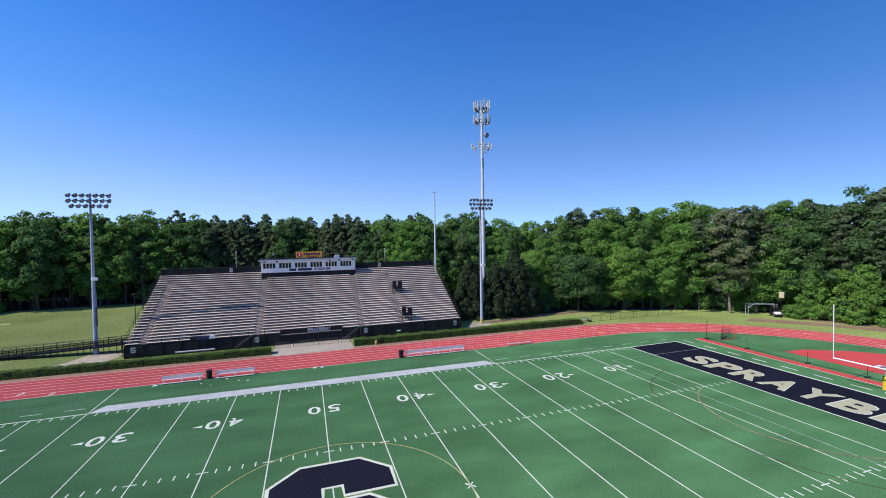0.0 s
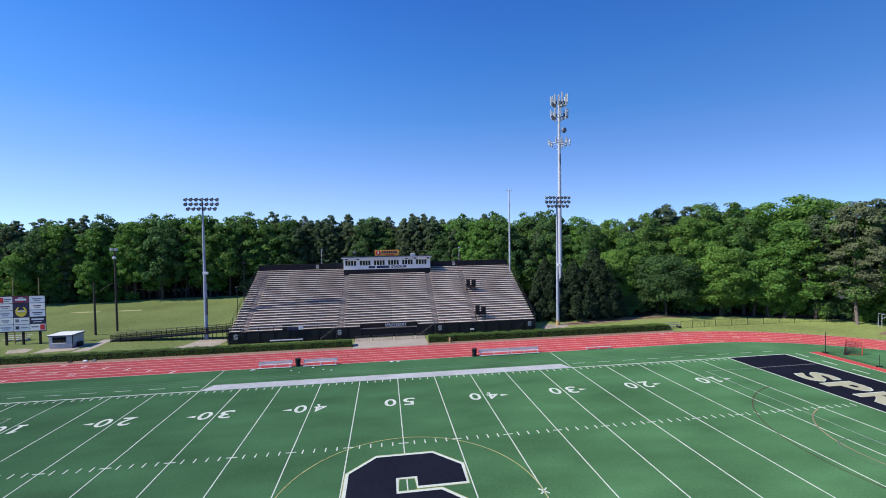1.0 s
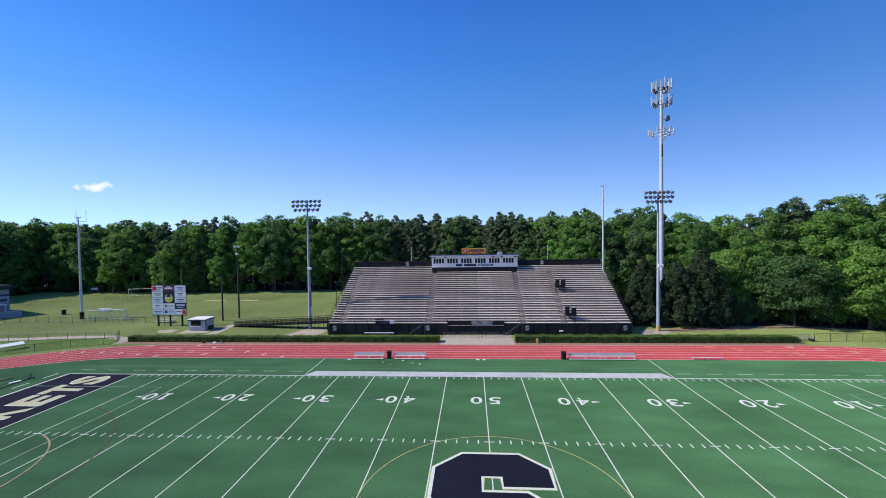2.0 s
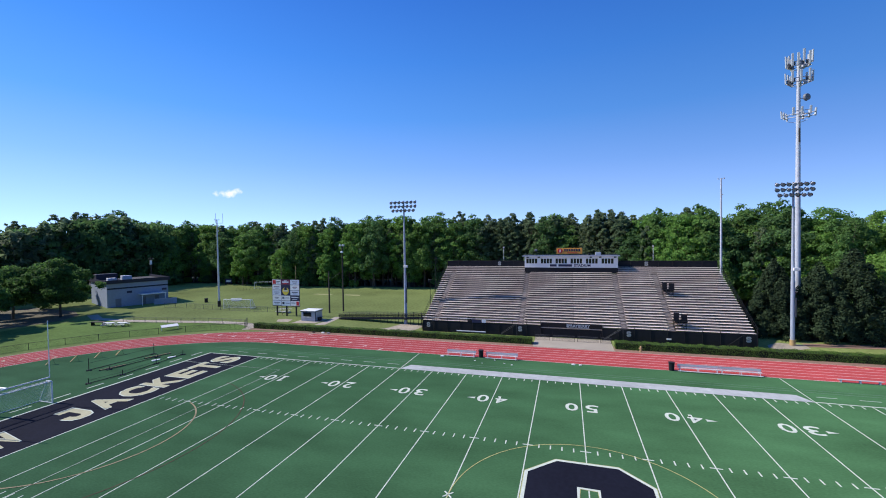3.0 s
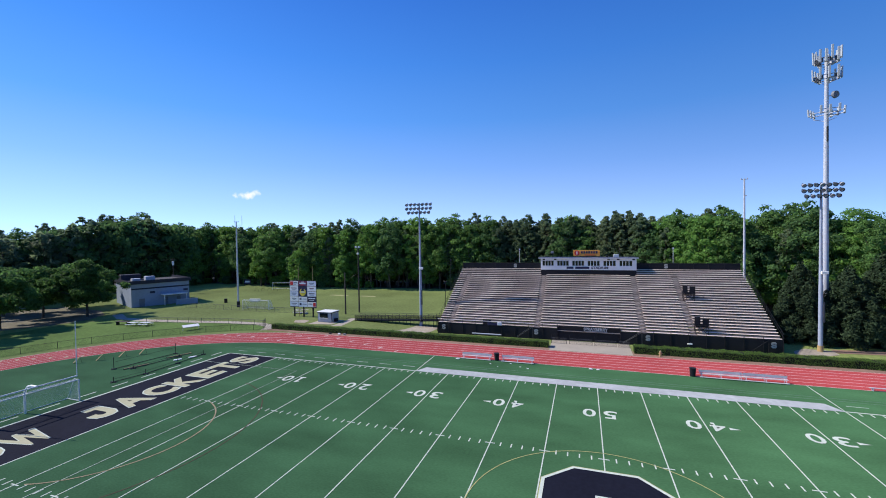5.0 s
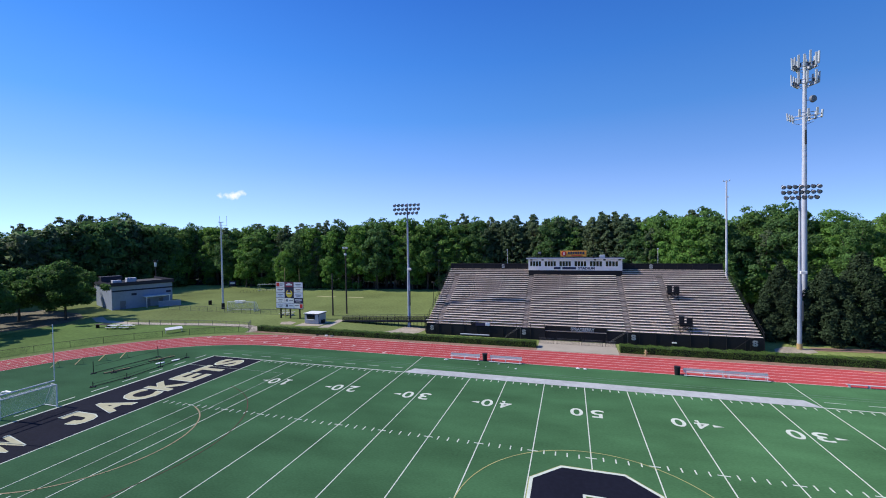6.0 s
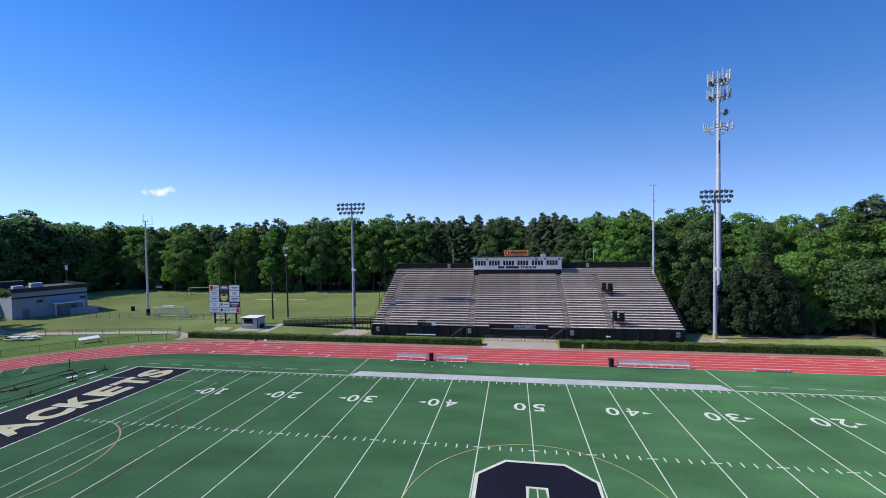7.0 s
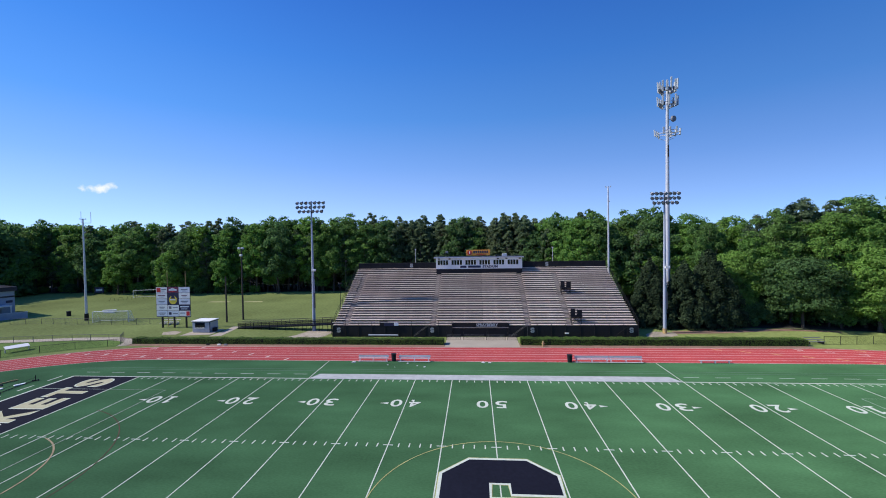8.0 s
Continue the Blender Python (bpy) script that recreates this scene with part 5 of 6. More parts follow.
for k in range(3):
    part("plank", B(-1.9, 1.9, 0.6 * k - 0.14, 0.6 * k + 0.14, 0.4 + 0.25 * k, 0.45 + 0.25 * k), alu_mat, ob)
for x in (-1.5, 0, 1.5):
    part("leg", B(x - 0.04, x + 0.04, 0.05, 1.3, 0.0, 0.38), galv_mat, ob)
for k in range(6):
    ob = thing("training_hurdle", "small dark steel training hurdle on the practice grass", "hurdle", "training hurdles", -114 + 1.9 * k, 92 + 1.0 * k, -0.05, 20)
    bm = T((0, 0, 0), (0.3, 0, 1.0), 0.035, n=5)
    tube(bm, (0.3, 0, 1.0), (1.2, 0, 0.9), 0.035, n=5)
    tube(bm, (1.2, 0, 0.9), (1.4, 0, 0), 0.035, n=5)
    part("frame", bm, steel_dark, ob)
ob = thing("black_drum", "black plastic drum on the practice grass", "drum", x=-101.5, y=67.5, z=-0.05)
part("shell", T((0, 0, 0), (0, 0, 1.1), 0.45, 0.45, n=12), black_mat, ob)
part("lid", T((0, 0, 1.1), (0, 0, 1.2), 0.5, 0.5, n=12), steel_dark, ob)
ob = thing("blocking_sled", "low pale training sled on the grass", "training sled", x=-95.0, y=72.0, z=-0.05, rz=15)
part("beam", B(-1.6, 1.6, -0.2, 0.2, 0.5, 0.75, 0.05), sign_white, ob)
part("runner", B(-1.2, 1.2, -0.7, 0.7, 0, 0.2), galv_mat, ob)
part("strut", B(-0.1, 0.1, -0.1, 0.1, 0.2, 0.5), galv_mat, ob)
ob = thing("notice_board", "dark framed notice board at the wood's edge", "notice board", x=-133, y=108, z=-0.05, rz=25)
part("panel", B(-1.35, 1.35, -0.05, 0.05, 0.6, 2.5), sign_navy, ob)
part("lettering", B(-0.9, 0.9, -0.08, -0.055, 1.2, 1.9), sign_pale, ob)
for x in (-1.3, 1.3):
    part("post", T((x, 0, 0), (x, 0, 2.6), 0.08, n=6), steel_dark, ob)
# things by the wood on the other bend
ob = thing("batting_frame", "grey pipe frame standing at the wood's edge", "frame", x=89.1, y=34.0, z=-0.05, rz=-28)
for x in (-2.7, 2.7):
    part("post", T((x, 0, 0), (x, 0, 2.4), 0.04, n=6), clap_mat, ob)
    part("brace", T((x, 0, 1.6), (x * 0.6, 0, 2.4), 0.04, n=6), galv_mat, ob)
for y in (0, 1.0):
    part("rail", T((-2.7, y, 2.4), (2.7, y, 2.4), 0.04, n=6), clap_mat, ob)
part("rear_post", T((2.7, 1.0, 0), (2.7, 1.0, 2.4), 0.045, n=6), galv_mat, ob)
part("rear_post", T((-2.7, 1.0, 0), (-2.7, 1.0, 2.4), 0.045, n=6), galv_mat, ob)
cart = thing("utility_cart", "dark utility cart with a white bonnet parked at the wood's edge", "cart", x=90.6, y=32.4, z=-0.05, rz=60)
part("body", B(-1.1, 1.1, -0.6, 0.6, 0.3, 0.8, 0.08), steel_dark, cart)
part("bonnet", B(-1.25, -0.3, -0.62, 0.62, 0.55, 1.05, 0.12), sign_white, cart)
part("roof", B(-0.4, 1.0, -0.6, 0.6, 1.75, 1.83, 0.03), steel_dark, cart)
for x in (-0.35, 0.95):
    for y in (-0.55, 0.55):
        part("roof_post", T((x, y, 0.8), (x, y, 1.75), 0.03, n=5), steel_dark, cart)
for x in (-0.8, 0.8):
    for y in (-0.62, 0.62):
        wheel = part("wheel", T((x, y - 0.1, 0.3), (x, y + 0.1, 0.3), 0.3, n=12), black_mat, cart)
        part("rim", T((x, y - 0.11, 0.3), (x, y + 0.11, 0.3), 0.15, n=10), galv_mat, wheel)
ob = thing("pale_sign", "small cream board on a dark post at the wood's edge", "sign", x=90.0, y=31.0, z=-0.05, rz=-35)
part("post", T((0, 0, 0), (0, 0, 5.2), 0.06, n=6), steel_dark, ob)
part("panel", B(-0.45, 0.45, -0.12, -0.07, 4.1, 5.3, 0.01), cream_board, ob)
ob = thing("bleacher_seat", "small dark bleacher beside the end of the hedge", "bench", x=51.6, y=42.4, z=-0.05)
for k in range(3):
    part("plank", B(-1.2, 1.2, 0.5 * k - 0.12, 0.5 * k + 0.12, 0.4 + 0.22 * k, 0.46 + 0.22 * k), sign_grey, ob)
for x in (-1.0, 1.0):
    part("leg", B(x - 0.05, x + 0.05, 0, 1.1, 0, 0.38), steel_dark, ob)

# ---- chain-link fences ----


def fence(points, h, label, spacing=3.0, mat_=None):
    mat_ = mat_ or steel_dark
    ob = thing("chain_link_fence", label, "fence", "chain-link fences", points[0][0], points[0][1], -0.05)
    o = Vector((points[0][0], points[0][1], 0))
    mesh = bmesh.new()
    for a_, b_ in zip(points, points[1:]):
        p, q = Vector((*a_, 0)) - o, Vector((*b_, 0)) - o
        n = max(1, round((q - p).length / spacing))
        for k in range(n + 1 if b_ == points[-1] else n):
            v = p.lerp(q, k / n)
            part("post", T(v, v + Vector((0, 0, h)), 0.04, n=5), mat_, ob)
        part("top_rail", T(p + Vector((0, 0, h)), q + Vector((0, 0, h)), 0.028, n=5), mat_, ob)
        part("bottom_wire", T(p + Vector((0, 0, 0.06)), q + Vector((0, 0, 0.06)), 0.012, n=4), mat_, ob)
        m = int((q - p).length / 0.16)
        step = (q - p) / m
        lean = step * max(1, round(h / 0.16))
        for k in range(m):
            v = p + step * k
            for d in (lean, -lean):
                w = v + d
                f = (w - p).dot(q - p) / (q - p).length_squared
                if 0 <= f <= 1:
                    s_ = [bm_ for bm_ in (mesh.verts.new(v), mesh.verts.new(v + Vector((0, 0, 0.010))), mesh.verts.new(w + Vector((0, 0, h))), mesh.verts.new(w + Vector((0, 0, h - 0.010))))]
                    mesh.faces.new(s_)
    part("wire_mesh", mesh, mat_, ob)
    return ob


bend = [(-48.6 + 42.6 * math.cos(radians(a0)), 42.6 * math.sin(radians(a0))) for a0 in range(178, 104, -6)]
fence(bend, 1.15, "low dark chain-link fence round the bend of the track")
fence([(-63.0, 40.4), (-64.9, 43.2)], 1.7, "short chain-link gate beside the path", 1.2, fence_mat)
fence([(-64.9, 43.2), (-68, 43.4), (-75, 43.2), (-84.5, 41.4), (-95.0, 39.6)], 1.15, "low chain-link fence along the concrete path", 3.0, fence_mat)
fence([(-105, 57.5), (-98, 58.0), (-89, 57.6), (-78, 57.4), (-66, 57.8)], 1.3, "low chain-link fence before the practice field", 3.0, fence_mat)
fence([(52.5, 42.2), (60, 42.6), (70.0, 42.4), (80.0, 42.2), (86.0, 41.0)], 1.3, "low dark chain-link fence before the wood")
tagged(part("path", ribbon([(-62.0, 39.9), (-63.6, 43.4), (-68, 44.9), (-75, 44.6), (-84.5, 43.0), (-97, 41.2), (-106, 41.5), (-113, 45)], 2.1, -0.028), concrete_mat), "pale concrete path curving round the track", "path", kind="structure")
tagged(part("wood_edge_path", ribbon([(92.0, 30.0), (95.5, 22), (97.0, 12), (96, 0), (93, -14)], 2.0, -0.028), soil_mat), "bare brown earth path along the wood", "path", kind="structure")

# ---- foliage ----


def leaf_cloud(lobes, count, size, seed, up=0.25, shell=0.72, long=1.0, thin=0.6):
    """Small leaf sprays on the outer side of lobes (centre, radii, outward way); each lobe is uneven. Returns vertices and faces."""
    g = np.random.default_rng(seed)
    c, rad, out = (np.array([row[k] for row in lobes], float) for k in range(3))
    area = rad[:, 0] * rad[:, 1] + rad[:, 1] * rad[:, 2] + rad[:, 0] * rad[:, 2]
    pick = g.choice(len(c), count, p=area / area.sum())
    d = g.normal(size=(count, 3))
    d /= np.linalg.norm(d, axis=1, keepdims=True)
    o = out[pick]
    side = (d * o).sum(1, keepdims=True)
    d = np.where(side < -0.25, d - 2 * side * o, d)
    wave = g.normal(size=(len(c), 2, 3)) * np.array([3.2, 6.0])[None, :, None]
    phase = g.random((len(c), 2)) * 6.28
    rough = sum((0.13, 0.10)[k] * np.sin((d * wave[pick, k]).sum(1) + phase[pick, k]) for k in range(2))
    r = (1 + rough) * (shell + (1.06 - shell) * g.random(count) ** 0.6)
    p = c[pick] + d * r[:, None] * rad[pick]
    nrm = d + g.normal(size=(count, 3)) * 0.48 + np.array([0, 0, up])
    nrm /= np.linalg.norm(nrm, axis=1, keepdims=True)
    u = np.cross(nrm, g.normal(size=(count, 3)))
    u /= np.linalg.norm(u, axis=1, keepdims=True)
    v = np.cross(nrm, u)
    s = size * (0.6 + 0.8 * g.random((count, 1)))
    a_, b_, lift = u * s * long, v * s * thin, nrm * s * 0.22
    verts = np.stack([p - a_ - b_ * 0.7, p + a_ - b_ * 0.5 - lift, p + b_ * 1.3 + lift], 1).reshape(-1, 3)
    return verts, np.arange(count * 3).reshape(-1, 3)


def crown_mesh(lobes, count, size, seed, material, core=0.06, **kw):
    """The outer leaves, and larger ones inside the lobes that keep the light out."""
    verts, faces = leaf_cloud(lobes, count, size, seed, **kw)
    inner = [(c, [q * 0.62 for q in r], o) for c, r, o in lobes]
    more, quads = leaf_cloud(inner, max(40, int(count * core)), size * 3.0, seed + 900, shell=0.3)
    verts, faces = np.concatenate([verts, more]), np.concatenate([faces, quads + len(verts)])
    me = bpy.data.meshes.new("crown")
    me.from_pydata(verts.tolist(), [], faces.tolist())
    me.materials.append(material)
    me.update()
    return me


def limb(bm, p, q, r0, r1, g, bends=3, n=7):
    pts = [Vector(p).lerp(Vector(q), k / bends) for k in range(bends + 1)]
    for k in range(1, bends):
        pts[k] += Vector((g.uniform(-1, 1), g.uniform(-1, 1), 0)) * (Vector(q) - Vector(p)).length * 0.04
    for k in range(bends):
        f0, f1 = k / bends, (k + 1) / bends
        tube(bm, pts[k], pts[k + 1], r0 + (r1 - r0) * f0, r0 + (r1 - r0) * f1, n, caps=k in (0, bends - 1))


def broadleaf(h, w, seed, material, count, size=0.20, low=0.22, lobes=32, flat=1.0, core=0.05, big=(0.14, 0.22), uneven=0.2):
    """A trunk with limbs, each of which ends in a billow of leaves; the billows stand on a domed, uneven crown."""
    g = random.Random(seed)
    rows, bm = [], bmesh.new()
    lean = Vector((g.uniform(-0.5, 0.5), g.uniform(-0.5, 0.5), h * 0.75))
    limb(bm, (0, 0, -0.1), lean, 0.16 + h * 0.010, 0.07, g, 4)
    z0, mid = h * low, h * (low + (1 - low) * 0.46)
    turn = g.uniform(0, 6.28)
    for k in range(lobes):
        s = 1 - 1.62 * (k + 0.5) / lobes
        a0 = turn + k * 2.39996 + g.uniform(-0.3, 0.3)
        ring = math.sqrt(max(0.05, 1 - abs(s) ** 2.3))
        r = w * g.uniform(*big)
        way_ = Vector((ring * math.cos(a0), ring * math.sin(a0), s))
        reach = g.uniform(1 - 1.4 * uneven, 1 + 0.8 * uneven)
        c = Vector((way_.x * max(0.3, w / 2 - r * 0.7) * reach, way_.y * max(0.3, w / 2 - r * 0.7) * reach,
                    mid + s * ((h - mid - r * 0.75) if s > 0 else (mid - z0 - r * 0.3)) * g.uniform(1 - 0.5 * uneven, 1 + 0.2 * uneven)))
        out = Vector((way_.x, way_.y, way_.z * 0.7 + 0.45)).normalized()
        rows.append((tuple(c), (r * g.uniform(0.9, 1.2), r * g.uniform(0.9, 1.2), r * g.uniform(0.58, 0.88) * flat), tuple(out)))
        if k % 2 == 0:
            limb(bm, (0, 0, max(h * 0.12, c.z * 0.62)), c, 0.10, 0.03, g, 2, 4)
    for k in range(5):
        rows.append(((0, 0, z0 + (h - z0) * (0.2 + 0.14 * k)), (w * 0.24, w * 0.24, (h - z0) * 0.13), (0, 0, 1)))
    return bm, crown_mesh(rows, count, size, seed, material, core)


def pine(h, w, seed, material, count, size=0.22, bare=0.42, core=0.05):
    """A tall straight trunk; whorls of limbs with flat tufts of needles, rounded towards the top."""
    g = random.Random(seed)
    rows, bm = [], bmesh.new()
    limb(bm, (0, 0, -0.1), (g.uniform(-0.4, 0.4), g.uniform(-0.4, 0.4), h * 0.95), 0.30, 0.07, g, 4)
    n = 58
    for k in range(n):
        f = (k + g.random()) / n
        z = h * (bare + (0.95 - bare) * f)
        a0 = k * 2.39996 + g.uniform(-0.5, 0.5)
        reach = w / 2 * math.sqrt(max(0.08, 1 - max(0, (f - 0.35) / 0.67) ** 3)) * g.uniform(0.6, 1.1) * (0.6 + 0.4 * min(1, f * 3))
        x, y = reach * math.cos(a0), reach * math.sin(a0)
        if k % 3 == 0:
            limb(bm, (0, 0, z - 0.8), (x, y, z), 0.07, 0.02, g, 1, 4)
        for j, u in enumerate((0.95, 0.6)):
            r = w * g.uniform(0.06, 0.105) * (1.0 if j == 0 else 1.15)
            rows.append(((x * u + g.uniform(-0.4, 0.4), y * u + g.uniform(-0.4, 0.4), min(h - r * 0.5, z + g.uniform(-0.5, 0.5))),
                         (r * 1.15, r * 1.15, r * g.uniform(0.5, 0.8)), (0.45 * math.cos(a0), 0.45 * math.sin(a0), 0.89)))
    rows.append(((0.3, 0, h - w * 0.09), (w * 0.13, w * 0.13, w * 0.10), (0, 0, 1)))
    return bm, crown_mesh(rows, count, size, seed, material, core, up=0.5, shell=0.5, long=1.1, thin=0.42)


def cone_tree(h, w, seed, material, count, size=0.17, dome=1.08):
    """A dense pyramid of upswept sprays that reaches to the ground."""
    g = random.Random(seed)
    rows, bm = [], bmesh.new()
    limb(bm, (0, 0, -0.1), (0, 0, h * 0.85), 0.28, 0.06, g, 3)
    for k in range(110):
        f = (k + g.random()) / 110
        f = 1 - (1 - f) ** 0.8
        z = h * (0.02 + 0.93 * f)
        a0 = k * 2.39996 + g.uniform(-0.3, 0.3)
        reach = w / 2 * min(1.0, 0.85 + f * 0.9) * (1 - f ** dome) * g.uniform(0.84, 1.06)
        r = w * g.uniform(0.07, 0.12) * (1.1 - 0.45 * f)
        rows.append(((reach * math.cos(a0), reach * math.sin(a0), z), (r, r, r * g.uniform(1.1, 1.6)), (0.7 * math.cos(a0), 0.7 * math.sin(a0), 0.714)))
    for k in range(9):
        f = k / 9
        s = w * 0.34 * (1 - f ** 1.4)
        rows.append(((0, 0, h * (0.08 + 0.82 * f)), (s, s, h * 0.08), (0, 0, 1)))
    return bm, crown_mesh(rows, count, size, seed, material, 0.05, long=1.15, thin=0.5)


def tree_kind(name, label, maker, *args, **kw):
    group = kw.pop("group", "trees at the wood's edge")
    bm, crown = maker(*args, **kw)
    ob = thing(name, label, "tree", group, 0, 0, -0.05)
    part("trunk", bm, bark_mat, ob)
    shared("crown", crown, ob)
    return ob


rnd = random.Random(21)
first = {}


def plant(key, x, y, scale=1.0, wide=1.0):
    """Sets the first tree of a kind, or a copy of it."""
    if math.hypot(x - 86.0, y - 36.5) < 4.5:
        x, y = x + 4, y + 6
    m = pose(x, y, -0.08, 0, 0, rnd.uniform(0, 360))
    src, used = first[key]
    ob = src if not used else copy_thing(src, m)
    if not used:
        ob.matrix_world = m
        first[key] = (src, True)
    ob.scale = (scale * wide, scale * wide, scale)
    return ob


# kind: name, label, maker, height, width, seed, leaves, number of sprays, more
KINDS = {
    "oak_a": ("broadleaf_tree", "tall green broadleaf tree at the wood's edge", broadleaf, 22, 12, 1, leaf_mid, 12500, {"low": 0.06, "lobes": 54, "big": (0.085, 0.16), "uneven": 0.4}),
    "oak_b": ("broadleaf_tree", "tall green broadleaf tree at the wood's edge", broadleaf, 22, 10, 2, leaf_mid, 12000, {"low": 0.05, "lobes": 56, "big": (0.09, 0.17), "uneven": 0.4}),
    "oak_c": ("broadleaf_tree", "bright green broadleaf tree at the wood's edge", broadleaf, 22, 11, 3, leaf_bright, 12000, {"low": 0.04, "lobes": 52, "big": (0.09, 0.17), "uneven": 0.4}),
    "dark_oak_a": ("broadleaf_tree", "tall dark green broadleaf tree at the wood's edge", broadleaf, 22, 12, 24, leaf_shade, 13000, {"low": 0.06, "lobes": 54, "big": (0.085, 0.16), "uneven": 0.4}),
    "dark_oak_b": ("broadleaf_tree", "tall dark green broadleaf tree at the wood's edge", broadleaf, 22, 10, 25, leaf_shade, 12000, {"low": 0.05, "flat": 0.8, "lobes": 56, "big": (0.09, 0.17), "uneven": 0.4}),
    "oak_d": ("broadleaf_tree", "bright green young broadleaf tree at the wood's edge", broadleaf, 13, 8, 4, leaf_bright, 5200, {"low": 0.06, "lobes": 36, "size": 0.23, "big": (0.1, 0.18), "uneven": 0.4}),
    "ivy_a": ("broadleaf_tree", "narrow tree hung with bright green creepers", broadleaf, 13, 4.6, 14, leaf_bright, 6000, {"low": 0.0, "lobes": 34, "big": (0.2, 0.32)}),
    "ivy_b": ("broadleaf_tree", "narrow tree hung with bright green creepers", broadleaf, 9, 4.2, 15, leaf_bright, 4600, {"low": 0.0, "lobes": 26, "big": (0.2, 0.32)}),
    "pine_a": ("pine_tree", "tall dark pine with a bare lower trunk", pine, 25, 9, 5, leaf_pine, 9000, {"bare": 0.40}),
    "pine_b": ("pine_tree", "tall dark pine with a bare lower trunk", pine, 25, 8, 6, leaf_pine, 8500, {"bare": 0.34}),
    "pine_c": ("pine_tree", "tall dark pine with a full crown", pine, 25, 10, 7, leaf_pine, 9500, {"bare": 0.25}),
    "far_oak": ("broadleaf_tree", "green broadleaf tree in the far wood", broadleaf, 22, 10.5, 16, leaf_mid, 6600, {"size": 0.28, "low": 0.10, "lobes": 58, "big": (0.085, 0.16), "uneven": 0.32, "core": 0.03}),
    "far_oak_b": ("broadleaf_tree", "bright green broadleaf tree in the far wood", broadleaf, 22, 9.5, 17, leaf_bright, 6200, {"size": 0.28, "low": 0.08, "lobes": 60, "big": (0.085, 0.16), "uneven": 0.32, "core": 0.03}),
    "far_oak_c": ("broadleaf_tree", "dark green broadleaf tree in the far wood", broadleaf, 22, 11, 26, leaf_shade, 6600, {"size": 0.28, "low": 0.06, "lobes": 60, "big": (0.085, 0.16), "uneven": 0.32, "core": 0.03}),
    "far_pine": ("pine_tree", "slender pine in the far wood", pine, 25, 7.0, 18, leaf_pine, 7600, {"bare": 0.26, "core": 0.03, "size": 0.25}),
    "far_pine_b": ("pine_tree", "slender pine in the far wood", pine, 25, 6.2, 19, leaf_pine, 7400, {"bare": 0.20, "core": 0.03, "size": 0.25}),
    "rear_oak": ("broadleaf_tree", "green broadleaf tree deeper in the wood", broadleaf, 22, 13, 11, leaf_shade, 1500, {"size": 0.56, "low": 0.03}),
    "rear_pine": ("pine_tree", "dark pine deeper in the wood", pine, 25, 10, 12, leaf_pine, 1500, {"size": 0.54, "bare": 0.10}),
    "bush": ("shrub", "dense green shrub at the foot of the wood", broadleaf, 4.2, 6.0, 8, leaf_bright, 3200, {"low": 0.0, "lobes": 22, "size": 0.19, "uneven": 0.35}),
    "scrub": ("shrub", "dark green undergrowth at the foot of the wood", broadleaf, 6.0, 6.5, 9, leaf_shade, 2200, {"low": 0.0, "lobes": 20, "size": 0.23}),
    "thicket": ("shrub", "dark thicket deep in the wood", broadleaf, 6.5, 8.0, 10, leaf_shade, 420, {"low": 0.0, "lobes": 14, "size": 0.64}),
}
for key, row in KINDS.items():
    first[key] = (tree_kind(*row[:8], **row[8]), False)
FRONT = {"edge": (("pine_a", "pine_b", "pine_c"), ("oak_a", "oak_b", "oak_c")),
         "dark": (("pine_a", "pine_b", "pine_c"), ("dark_oak_a", "dark_oak_b", "oak_b")),
         "far": (("far_pine", "far_pine_b"), ("far_oak", "far_oak_b", "far_oak_c"))}


def wood(points, gap, heights, pines, stock="far", rows=2, back=2, under=0.0):
    """Trees in rows behind a line of the wood's edge; the wood lies to the left of the line. heights: at each point of it."""
    pts = [Vector(p) for p in points]
    tall, broad = FRONT[stock]
    for p, q, h0, h1 in zip(pts, pts[1:], heights, heights[1:]):
        d = (q - p).normalized()
        side = Vector((-d.y, d.x))
        span = (q - p).length
        for row in range(rows + back):
            n = max(1, round(span / gap / (1.0 if row < rows else 0.8)))
            for k in range(n):
                f = (k + rnd.uniform(0.1, 0.9)) / n
                c = p + d * (f * span) + side * (row * 4.6 + rnd.uniform(-1.2, 2.2))
                is_pine = rnd.random() < pines
                if row < rows:
                    key = rnd.choice(tall if is_pine else broad)
                else:
                    key = "rear_pine" if is_pine else "rear_oak"
                base = 25.0 if "pine" in key else 22.0
                top = (h0 + (h1 - h0) * f) * (rnd.uniform(0.74, 0.96) if row == 0 else rnd.uniform(0.92, 1.04) if row < rows else rnd.uniform(0.86, 0.94))
                plant(key, c.x, c.y, top / base, rnd.uniform(0.85, 1.15))
        for k in range(round(span / 4.5)):
            c = p + d * ((k + rnd.random()) * 4.5) + side * ((rows + back) * 4.6 + rnd.uniform(0, 3))
            plant("thicket", c.x, c.y, rnd.uniform(0.8, 1.2))
        for k in range(round(span * under)):
            c = p + d * (rnd.random() * span) + side * rnd.uniform(-0.6, 4.5)
            plant(rnd.choice(("scrub", "scrub", "bush", "oak_d")), c.x, c.y, rnd.uniform(0.6, 1.1), rnd.uniform(0.9, 1.2))


